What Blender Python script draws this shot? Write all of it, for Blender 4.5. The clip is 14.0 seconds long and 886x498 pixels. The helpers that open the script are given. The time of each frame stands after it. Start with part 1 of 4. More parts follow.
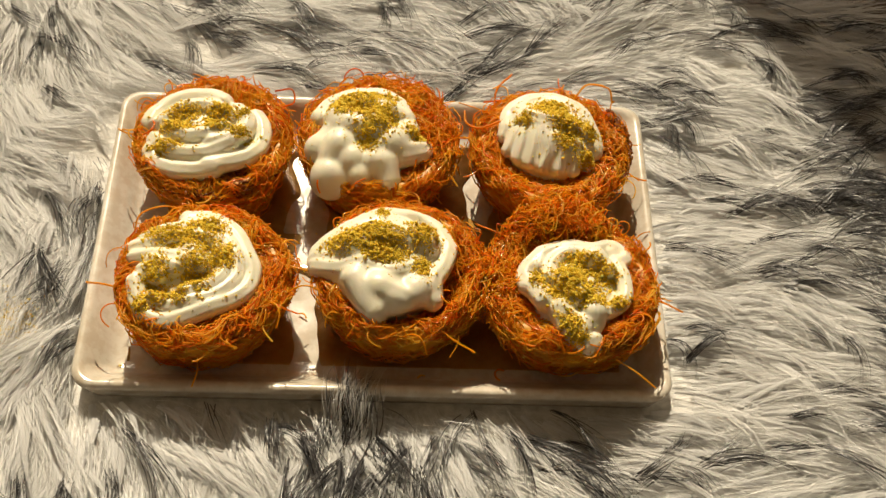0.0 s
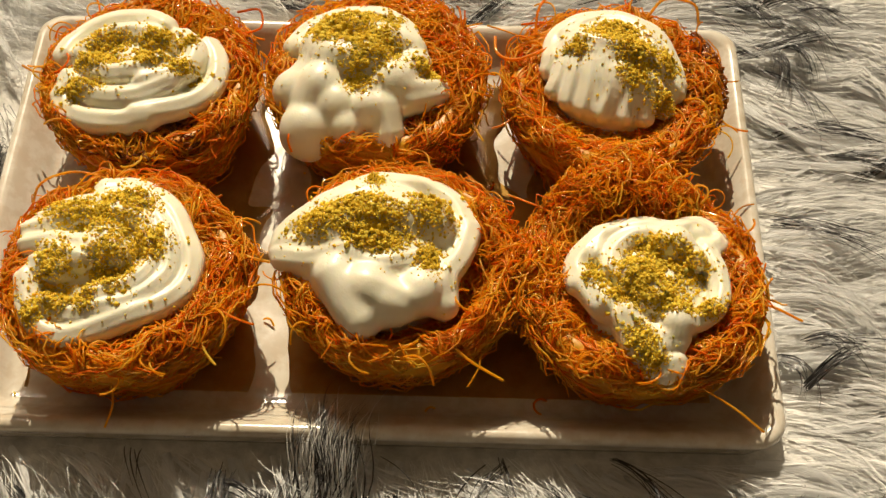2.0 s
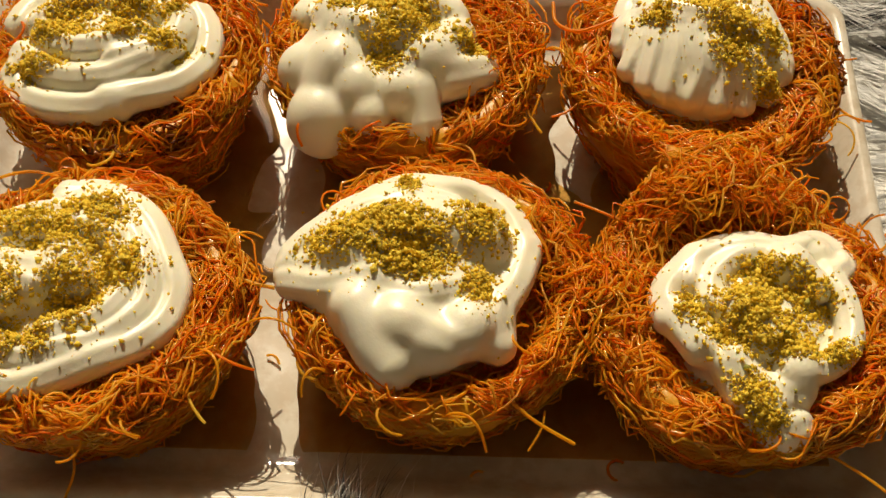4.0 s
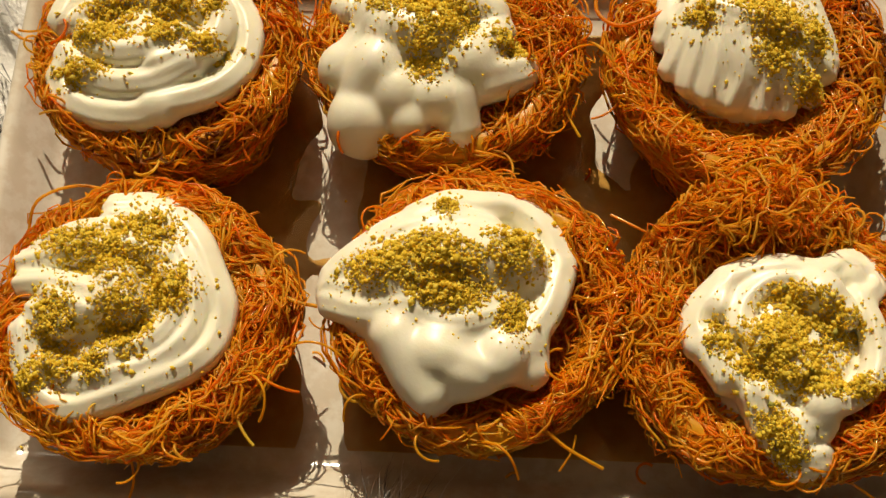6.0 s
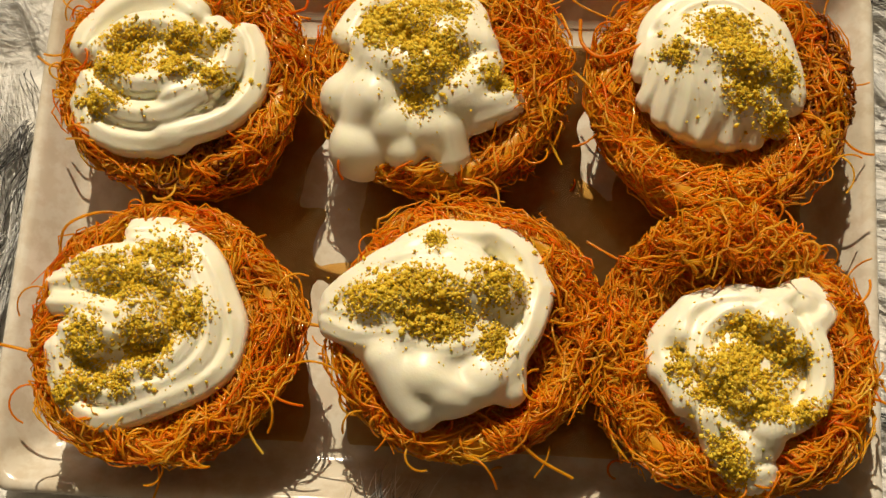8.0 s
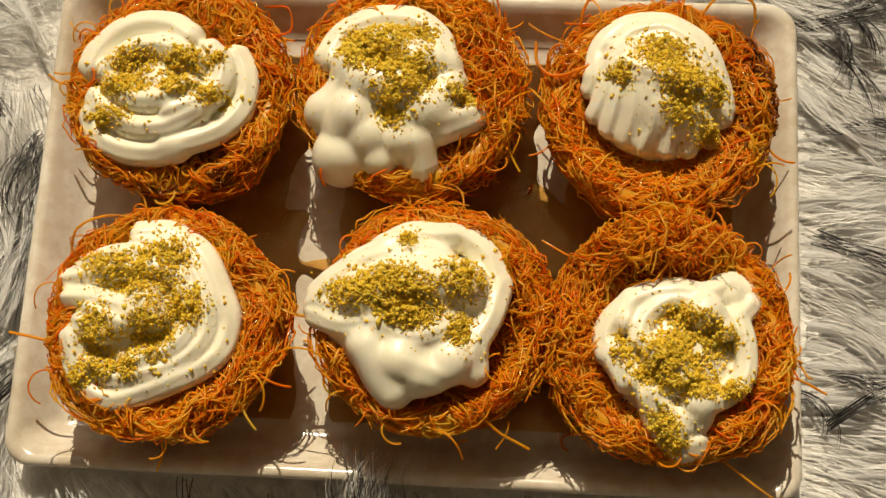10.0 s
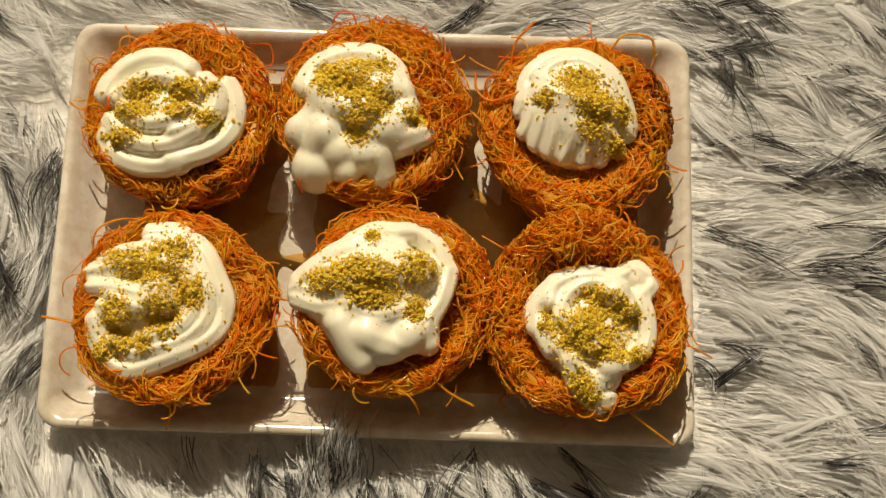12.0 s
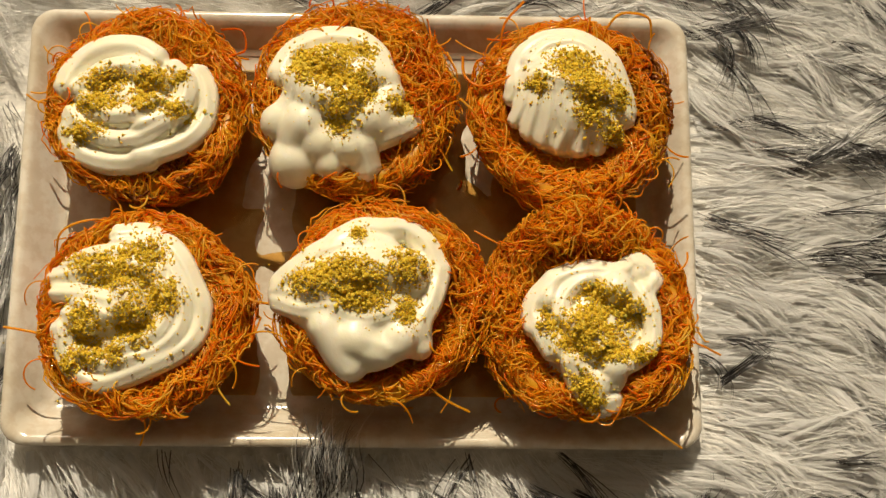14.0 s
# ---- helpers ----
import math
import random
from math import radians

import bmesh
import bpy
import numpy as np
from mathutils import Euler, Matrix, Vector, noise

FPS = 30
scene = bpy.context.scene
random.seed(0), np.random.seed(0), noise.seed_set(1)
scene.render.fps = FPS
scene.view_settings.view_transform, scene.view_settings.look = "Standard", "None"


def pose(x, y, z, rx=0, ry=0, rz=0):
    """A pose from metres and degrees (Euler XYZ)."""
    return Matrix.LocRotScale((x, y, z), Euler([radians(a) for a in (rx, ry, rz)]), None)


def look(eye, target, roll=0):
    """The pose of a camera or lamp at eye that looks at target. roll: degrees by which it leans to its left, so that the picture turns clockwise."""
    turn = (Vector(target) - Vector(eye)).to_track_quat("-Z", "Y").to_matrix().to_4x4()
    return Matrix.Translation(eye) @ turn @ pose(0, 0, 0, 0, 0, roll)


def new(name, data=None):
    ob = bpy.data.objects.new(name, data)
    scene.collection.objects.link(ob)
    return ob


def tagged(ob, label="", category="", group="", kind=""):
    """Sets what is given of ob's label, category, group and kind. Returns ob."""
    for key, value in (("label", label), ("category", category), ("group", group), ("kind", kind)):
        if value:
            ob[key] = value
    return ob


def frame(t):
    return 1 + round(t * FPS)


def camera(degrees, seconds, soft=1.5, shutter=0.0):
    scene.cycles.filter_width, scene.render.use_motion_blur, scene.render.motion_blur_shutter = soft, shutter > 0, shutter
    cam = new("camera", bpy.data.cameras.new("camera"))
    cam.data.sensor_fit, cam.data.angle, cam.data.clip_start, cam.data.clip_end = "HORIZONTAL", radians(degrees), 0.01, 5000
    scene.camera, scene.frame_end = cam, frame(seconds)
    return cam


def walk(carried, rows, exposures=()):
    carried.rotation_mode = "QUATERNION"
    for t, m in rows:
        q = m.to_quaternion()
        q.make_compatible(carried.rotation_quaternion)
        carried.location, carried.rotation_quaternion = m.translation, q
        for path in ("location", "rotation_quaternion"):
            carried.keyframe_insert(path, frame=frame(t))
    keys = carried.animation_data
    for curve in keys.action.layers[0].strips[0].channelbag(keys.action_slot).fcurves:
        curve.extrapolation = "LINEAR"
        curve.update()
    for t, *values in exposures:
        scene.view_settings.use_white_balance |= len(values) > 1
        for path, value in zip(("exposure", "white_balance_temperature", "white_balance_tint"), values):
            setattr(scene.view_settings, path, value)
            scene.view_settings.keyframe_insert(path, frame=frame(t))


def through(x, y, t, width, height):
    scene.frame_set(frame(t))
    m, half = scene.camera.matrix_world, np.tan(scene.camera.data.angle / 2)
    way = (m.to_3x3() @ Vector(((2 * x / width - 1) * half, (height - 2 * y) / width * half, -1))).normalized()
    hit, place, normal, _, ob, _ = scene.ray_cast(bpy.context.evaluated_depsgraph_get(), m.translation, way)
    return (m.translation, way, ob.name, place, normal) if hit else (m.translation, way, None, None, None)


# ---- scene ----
cam = camera(36.5, 14.0)
PATH = [
    (0, (0.005, -0.512, 0.691), (0.089, 0.686, -0.909), 4.8),
    (0.5, (0.03, -0.484, 0.658), (0.046, 0.703, -0.952), 2.2),
    (1, (0.03, -0.432, 0.597), (0.037, 0.731, -1.03), 1.8),
    (1.5, (0.033, -0.387, 0.54), (0.02, 0.752, -1.104), 0.9),
    (2, (0.036, -0.36, 0.516), (0.02, 0.768, -1.136), 0.7),
    (2.5, (0.036, -0.344, 0.5), (0.016, 0.776, -1.157), 0.5),
    (3, (0.033, -0.328, 0.475), (0.019, 0.787, -1.185), 0.7),
    (3.5, (0.026, -0.311, 0.452), (0.02, 0.797, -1.213), 1.2),
    (4, (0.018, -0.279, 0.426), (0.001, 0.815, -1.248), 0.8),
    (4.2, (0.012, -0.278, 0.425), (-0.005, 0.817, -1.248), 1.0),
    (6.3, (0.031, -0.179, 0.491), (-0.09, 0.494, -1.388), -7.6),
    (6.5, (0.037, -0.16, 0.499), (-0.1, 0.448, -1.401), -10.0),
    (7, (0.043, -0.14, 0.504), (-0.125, 0.386, -1.418), -14.9),
    (7.5, (0.04, -0.146, 0.513), (-0.117, 0.362, -1.415), -14.2),
    (8, (0.043, -0.149, 0.544), (-0.108, 0.366, -1.382), -13.2),
    (8.2, (0.051, -0.136, 0.548), (-0.116, 0.34, -1.388), -16.2),
    (10.5, (0.043, -0.172, 0.633), (-0.028, 0.334, -1.301), -5.3),
    (11, (0.039, -0.181, 0.661), (0.003, 0.33, -1.273), -1.5),
    (11.5, (0.042, -0.184, 0.696), (0.02, 0.312, -1.242), -0.5),
    (12, (0.045, -0.195, 0.731), (0.027, 0.305, -1.206), -0.2),
    (12.5, (0.03, -0.202, 0.767), (0.051, 0.278, -1.174), 4.1),
    (13, (0.034, -0.193, 0.774), (0.065, 0.268, -1.172), 5.2),
    (13.5, (0.04, -0.187, 0.745), (0.061, 0.281, -1.2), 3.4),
    (14, (0.026, -0.176, 0.691), (0.079, 0.294, -1.252), 6.9),
]
walk(cam, [(t, look(eye, target, roll)) for t, eye, target, roll in PATH],
     exposures=[(0, 0.04), (3.0, -0.05), (4.2, -0.12), (6.3, -0.20), (8.2, -0.24), (10.3, -0.20), (12.5, -0.20), (14.0, -0.20)])


# ---- world, sun and added window fill ----
SUN_EL, SUN_AZ = 44.5, 8.5          # degrees; the light travels towards -y and a little +x
sun_dir = Vector((math.sin(radians(SUN_AZ)) * math.cos(radians(SUN_EL)),
                  -math.cos(radians(SUN_AZ)) * math.cos(radians(SUN_EL)), -math.sin(radians(SUN_EL))))
world = bpy.data.worlds.new("world")
scene.world = world
world.use_nodes = True
wn = world.node_tree
sky = wn.nodes.new("ShaderNodeTexSky")
sky.sky_type, sky.sun_disc = "NISHITA", False
sky.sun_elevation, sky.sun_rotation = radians(SUN_EL), radians(-SUN_AZ)
wn.links.new(sky.outputs[0], wn.nodes["Background"].inputs[0])
wn.nodes["Background"].inputs[1].default_value = 0.1

sun = new("sun", bpy.data.lights.new("sun", "SUN"))
sun.data.energy, sun.data.angle, sun.data.color = 4.6, radians(0.53), (1.0, 0.86, 0.635)
sun.matrix_world = look((-0.5, 2.5, 2.5), Vector((-0.5, 2.5, 2.5)) + sun_dir)

ROOM = 1.7
WIN_X0, WIN_X1, WIN_Z0, WIN_Z1 = -1.00, 0.16, 1.36, 2.60
# fill lamp added in the unseen opening, tinted warm to lift the shadows
fill_lamp = new("window_fill_light", bpy.data.lights.new("window_fill_light", "AREA"))
fill_lamp.data.shape, fill_lamp.data.size, fill_lamp.data.size_y = "RECTANGLE", WIN_X1 - WIN_X0, WIN_Z1 - WIN_Z0
fill_lamp.data.energy, fill_lamp.data.color = 19.0, (1.0, 0.82, 0.58)
fill_lamp.matrix_world = look(((WIN_X0 + WIN_X1) / 2, ROOM + 0.17, (WIN_Z0 + WIN_Z1) / 2), ((WIN_X0 + WIN_X1) / 2, -1, (WIN_Z0 + WIN_Z1) / 2))


# ---- materials ----
def material(name):
    m = bpy.data.materials.new(name)
    m.use_nodes = True
    return m, m.node_tree, m.node_tree.nodes["Principled BSDF"]


def add(nt, kind, **inputs):
    n = nt.nodes.new(kind)
    for k, v in inputs.items():
        n.inputs[k.replace("_", " ")].default_value = v
    return n


def ramp(nt, fac, stops):
    r = nt.nodes.new("ShaderNodeValToRGB")
    e = r.color_ramp.elements
    while len(e) < len(stops):
        e.new(0.5)
    for el, (p, c) in zip(e, stops):
        el.position, el.color = p, (*c, 1)
    nt.links.new(fac, r.inputs[0])
    return r.outputs[0]


def noise_at(nt, scale, detail=4.0, rough=0.6):
    tc = nt.nodes.new("ShaderNodeTexCoord")
    n = add(nt, "ShaderNodeTexNoise", Scale=scale, Detail=detail, Roughness=rough)
    nt.links.new(tc.outputs["Object"], n.inputs["Vector"])
    return n.outputs["Fac"]


def bump(nt, bsdf, height, dist, strength=0.5):
    b = add(nt, "ShaderNodeBump", Strength=strength, Distance=dist)
    nt.links.new(height, b.inputs["Height"])
    nt.links.new(b.outputs[0], bsdf.inputs["Normal"])


def mix_color(nt, fac, a, b, mode="MIX"):
    m = nt.nodes.new("ShaderNodeMix")
    m.data_type, m.blend_type = "RGBA", mode
    for sock, v in ((m.inputs[0], fac), (m.inputs[6], a), (m.inputs[7], b)):
        if isinstance(v, bpy.types.NodeSocket):
            nt.links.new(v, sock)
        else:
            sock.default_value = v if not isinstance(v, tuple) else (*v, 1)
    return m.outputs[2]


def see_through(nt, bsdf, color, amount):
    """Thin fibres let some light through."""
    t = nt.nodes.new("ShaderNodeBsdfTranslucent")
    if isinstance(color, bpy.types.NodeSocket):
        nt.links.new(color, t.inputs[0])
    else:
        t.inputs[0].default_value = (*color, 1)
    mx = nt.nodes.new("ShaderNodeMixShader")
    mx.inputs[0].default_value = amount
    nt.links.new(bsdf.outputs[0], mx.inputs[1])
    nt.links.new(t.outputs[0], mx.inputs[2])
    nt.links.new(mx.outputs[0], nt.nodes["Material Output"].inputs[0])


def plain_material(name, color, rough, var=0.12, scale=30.0, dist=0.001):
    m, nt, b = material(name)
    f = noise_at(nt, scale)
    lo, hi = [c * (1 - var) for c in color], [min(1, c * (1 + var)) for c in color]
    nt.links.new(ramp(nt, f, [(0.3, lo), (0.7, hi)]), b.inputs["Base Color"])
    b.inputs["Roughness"].default_value = rough
    bump(nt, b, f, dist)
    return m


def thread_material(name, light, mid, dark, tip=(1.0, 0.68, 0.08)):
    m, nt, b = material(name)
    g = nt.nodes.new("ShaderNodeNewGeometry")
    oi = nt.nodes.new("ShaderNodeObjectInfo")
    sm = nt.nodes.new("ShaderNodeMath")
    sm.operation = "ADD"
    nt.links.new(g.outputs["Random Per Island"], sm.inputs[0])
    nt.links.new(oi.outputs["Random"], sm.inputs[1])
    fr = nt.nodes.new("ShaderNodeMath")
    fr.operation = "FRACT"
    nt.links.new(sm.outputs[0], fr.inputs[0])
    c = ramp(nt, fr.outputs[0], [(0.0, dark), (0.15, mid), (0.55, light), (0.88, tip), (1.0, mid)])
    patch = ramp(nt, noise_at(nt, 38.0, 4.0, 0.65), [(0.30, (0.60, 0.42, 0.28)), (0.42, (0.95, 0.86, 0.80)), (0.56, (0.96, 1.0, 1.1)), (0.68, (1.0, 1.16, 1.6))])
    c = mix_color(nt, 1.0, c, patch, "MULTIPLY")
    nt.links.new(c, b.inputs["Base Color"])
    b.inputs["Roughness"].default_value = 0.38
    b.inputs["Specular IOR Level"].default_value = 0.3
    b.inputs["Coat Weight"].default_value = 0.7
    b.inputs["Coat Roughness"].default_value = 0.12
    bump(nt, b, noise_at(nt, 900.0), 0.0004, 0.5)
    see_through(nt, b, c, 0.62)
    return m


MAT_THREAD = thread_material("golden_pastry_threads", (1.0, 0.57, 0.018), (1.0, 0.44, 0.009), (0.97, 0.29, 0.005))
MAT_BURNT = thread_material("browned_pastry_threads", (0.50, 0.17, 0.020), (0.36, 0.11, 0.012), (0.22, 0.06, 0.008), (0.60, 0.26, 0.04))
MAT_CORE = plain_material("baked_pastry_core", (0.98, 0.47, 0.020), 0.35, 0.18, 160.0, 0.0012)
see_through(MAT_CORE.node_tree, MAT_CORE.node_tree.nodes["Principled BSDF"], (1.0, 0.50, 0.02), 0.45)


def cream_material():
    m, nt, b = material("whipped_cream")
    f = noise_at(nt, 60.0)
    nt.links.new(ramp(nt, f, [(0.3, (0.82, 0.78, 0.60)), (0.7, (0.85, 0.82, 0.67))]), b.inputs["Base Color"])
    b.inputs["Roughness"].default_value = 0.36
    b.inputs["Subsurface Weight"].default_value = 0.25
    b.inputs["Subsurface Radius"].default_value = (1.0, 0.75, 0.45)
    b.inputs["Subsurface Scale"].default_value = 0.003
    bump(nt, b, noise_at(nt, 500.0, 3.0), 0.0003, 0.25)
    return m


MAT_CREAM = cream_material()


def crumb_material():
    m, nt, b = material("ground_pistachio")
    g = nt.nodes.new("ShaderNodeNewGeometry")
    oi = nt.nodes.new("ShaderNodeObjectInfo")
    sm = nt.nodes.new("ShaderNodeMath")
    sm.operation = "ADD"
    nt.links.new(g.outputs["Random Per Island"], sm.inputs[0])
    nt.links.new(oi.outputs["Random"], sm.inputs[1])
    fr = nt.nodes.new("ShaderNodeMath")
    fr.operation = "FRACT"
    nt.links.new(sm.outputs[0], fr.inputs[0])
    c = ramp(nt, fr.outputs[0], [(0.0, (0.34, 0.24, 0.02)), (0.04, (0.78, 0.57, 0.030)), (0.30, (0.96, 0.70, 0.040)), (0.70, (1.0, 0.78, 0.07)), (0.98, (1.0, 0.84, 0.13)), (1.0, (0.40, 0.38, 0.06))])
    nt.links.new(c, b.inputs["Base Color"])
    b.inputs["Roughness"].default_value = 0.7
    bump(nt, b, noise_at(nt, 1500.0), 0.0003, 0.6)
    see_through(nt, b, c, 0.42)
    return m


MAT_CRUMB = crumb_material()


def tray_material():
    m, nt, b = material("glazed_ivory_melamine")
    big = ramp(nt, noise_at(nt, 14.0, 5.0), [(0.35, (0.57, 0.51, 0.40)), (0.62, (0.74, 0.70, 0.61))])
    small = ramp(nt, noise_at(nt, 130.0, 4.0), [(0.42, (0.86, 0.80, 0.73)), (0.56, (1, 1, 1))])
    nt.links.new(mix_color(nt, 0.7, big, small, "MULTIPLY"), b.inputs["Base Color"])
    r = ramp(nt, noise_at(nt, 55.0), [(0.4, (0.10, 0.10, 0.10)), (0.7, (0.26, 0.26, 0.26))])
    nt.links.new(r, b.inputs["Roughness"])
    b.inputs["Coat Weight"].default_value = 0.4
    b.inputs["Coat Roughness"].default_value = 0.06
    bump(nt, b, noise_at(nt, 40.0, 2.0), 0.0006, 0.35)
    return m


MAT_TRAY = tray_material()


def fur_material(name, stops, rough, through):
    m, nt, b = material(name)
    g = nt.nodes.new("ShaderNodeNewGeometry")
    c = ramp(nt, g.outputs["Random Per Island"], stops)
    nt.links.new(c, b.inputs["Base Color"])
    b.inputs["Roughness"].default_value = rough
    if through:
        see_through(nt, b, c, through)
    return m


def lock_material():
    """Locks of fine hair: streaks run along each lock and its end frays out."""
    m, nt, b = material("faux_fur_locks")
    at = nt.nodes.new("ShaderNodeAttribute")
    at.attribute_name = "along"
    sp = nt.nodes.new("ShaderNodeSeparateXYZ")
    nt.links.new(at.outputs["Vector"], sp.inputs[0])
    mp = nt.nodes.new("ShaderNodeVectorMath")
    mp.operation = "MULTIPLY"
    mp.inputs[1].default_value = (9.0, 1.3, 60.0)
    nt.links.new(at.outputs["Vector"], mp.inputs[0])
    n = add(nt, "ShaderNodeTexNoise", Scale=1.0, Detail=3.0, Roughness=0.6)
    nt.links.new(mp.outputs[0], n.inputs["Vector"])
    c = ramp(nt, n.outputs["Fac"], [(0.28, (0.76, 0.75, 0.72)), (0.46, (0.90, 0.90, 0.89)), (0.75, (0.95, 0.95, 0.95))])
    nt.links.new(c, b.inputs["Base Color"])
    b.inputs["Roughness"].default_value = 0.5
    bump(nt, b, n.outputs["Fac"], 0.0016, 0.8)
    see_through(nt, b, c, 0.30)
    # fraying: hairs part towards the tip and the sides
    def op(kind, x, y):
        k = nt.nodes.new("ShaderNodeMath")
        k.operation = kind
        for i, v in enumerate((x, y)):
            if isinstance(v, bpy.types.NodeSocket):
                nt.links.new(v, k.inputs[i])
            else:
                k.inputs[i].default_value = v
        return k.outputs[0]
    tip = op("MULTIPLY", op("POWER", sp.outputs["Y"], 2.2), 0.42)
    side = op("MULTIPLY", op("POWER", op("ABSOLUTE", sp.outputs["X"], 0.0), 3.0), 0.30)
    edge = op("ADD", op("ADD", tip, side), 0.17)
    solid = op("GREATER_THAN", n.outputs["Fac"], edge)
    out = nt.nodes["Material Output"]
    old = out.inputs[0].links[0].from_socket
    tr = nt.nodes.new("ShaderNodeBsdfTransparent")
    mx = nt.nodes.new("ShaderNodeMixShader")
    nt.links.new(solid, mx.inputs[0])
    nt.links.new(tr.outputs[0], mx.inputs[1])
    nt.links.new(old, mx.inputs[2])
    nt.links.new(mx.outputs[0], out.inputs[0])
    return m


MAT_FUR = fur_material("faux_fur", [(0.0, (0.62, 0.61, 0.58)), (0.30, (0.86, 0.85, 0.83)), (1.0, (0.96, 0.96, 0.94))], 0.42, 0.3)
MAT_FUR_DARK = fur_material("faux_fur_black", [(0.0, (0.012, 0.012, 0.014)), (0.6, (0.035, 0.033, 0.034)), (1.0, (0.10, 0.095, 0.09))], 0.38, 0.0)
MAT_LOCK = lock_material()
MAT_BACKING = plain_material("fur_backing", (0.74, 0.72, 0.68), 0.9, 0.25, 120.0, 0.003)
MAT_FLOOR = plain_material("dark_brown_carpet", (0.11, 0.083, 0.066), 0.95, 0.4, 220.0, 0.003)
MAT_WALL = plain_material("warm_wall_paint", (0.66, 0.58, 0.47), 0.85, 0.05, 8.0, 0.0008)
MAT_CEIL = plain_material("ceiling_paint", (0.82, 0.78, 0.70), 0.9, 0.04, 8.0, 0.0008)
MAT_FRAME = plain_material("window_frame_paint", (0.75, 0.74, 0.70), 0.4, 0.05, 20.0, 0.0003)


# ---- mesh helpers ----
def mesh_object(name, verts, faces, mat, parent=None, label="", smooth=True, quads=None):
    me = bpy.data.meshes.new(name)
    if quads is not None:
        n, k = quads.shape
        me.vertices.add(len(verts))
        me.vertices.foreach_set("co", np.asarray(verts, np.float32).ravel())
        me.loops.add(n * k)
        me.loops.foreach_set("vertex_index", quads.astype(np.int32).ravel())
        me.polygons.add(n)
        me.polygons.foreach_set("loop_start", np.arange(0, n * k, k, dtype=np.int32))
        me.update(calc_edges=True)
    else:
        me.from_pydata([tuple(v) for v in verts], [], faces)
    me.materials.append(mat)
    if smooth:
        me.polygons.foreach_set("use_smooth", np.ones(len(me.polygons), bool))
    me.update()
    ob = new(name, me)
    if parent:
        ob.parent = parent
    if label:
        tagged(ob, label)
    return ob


def part(name, bm, mat, parent, label=""):
    me = bpy.data.meshes.new(name)
    bm.normal_update()
    bm.to_mesh(me)
    bm.free()
    me.materials.append(mat)
    ob = new(name, me)
    ob.parent = parent
    if label:
        tagged(ob, label)
    return ob


def thing(name, place, label, category, group="", kind=""):
    e = new(name)
    e.location = place
    e.empty_display_size = 0.02
    return tagged(e, label, category, group, kind)


def box_bm(x0, x1, y0, y1, z0, z1, bm=None, bevel=0.0):
    bm = bm or bmesh.new()
    r = bmesh.ops.create_cube(bm, size=1, matrix=Matrix.LocRotScale(((x0 + x1) / 2, (y0 + y1) / 2, (z0 + z1) / 2), None, (x1 - x0, y1 - y0, z1 - z0)))
    if bevel:
        ed = list({e for v in r["verts"] for e in v.link_edges})
        bmesh.ops.bevel(bm, geom=ed, offset=bevel, segments=2, affect="EDGES", profile=0.5)
    return bm


def catmull(pts, per=5):
    p = np.asarray(pts, float)
    if len(p) < 2:
        return p
    q = np.vstack([2 * p[0] - p[1], p, 2 * p[-1] - p[-2]])
    out = []
    for i in range(len(p) - 1):
        a, b, c, d = q[i:i + 4]
        for u in np.linspace(0, 1, per, endpoint=False):
            out.append(0.5 * (2 * b + (c - a) * u + (2 * a - 5 * b + 4 * c - d) * u * u + (3 * b - a - 3 * c + d) * u ** 3))
    out.append(p[-1])
    return np.array(out)


def tubes(paths, radii, sides=4):
    """Tapered tubes along many paths (n, k, 3) of one length: vertices and quads."""
    n, k, _ = paths.shape
    tan = np.gradient(paths, axis=1)
    tan /= np.linalg.norm(tan, axis=2, keepdims=True) + 1e-12
    ref = np.zeros_like(tan)
    ref[..., 2] = 1
    flat = np.abs(tan[..., 2]) > 0.9
    ref[flat] = (1, 0, 0)
    u = np.cross(tan, ref)
    u /= np.linalg.norm(u, axis=2, keepdims=True) + 1e-12
    v = np.cross(tan, u)
    ang = np.arange(sides) * 2 * np.pi / sides
    ring = u[:, :, None] * np.cos(ang)[None, None, :, None] + v[:, :, None] * np.sin(ang)[None, None, :, None]
    verts = paths[:, :, None] + ring * radii[:, :, None, None]
    idx = np.arange(n * k * sides).reshape(n, k, sides)
    a, b = idx[:, :-1], idx[:, 1:]
    quads = np.stack([a, np.roll(a, -1, 2), np.roll(b, -1, 2), b], -1).reshape(-1, 4)
    return verts.reshape(-1, 3), quads


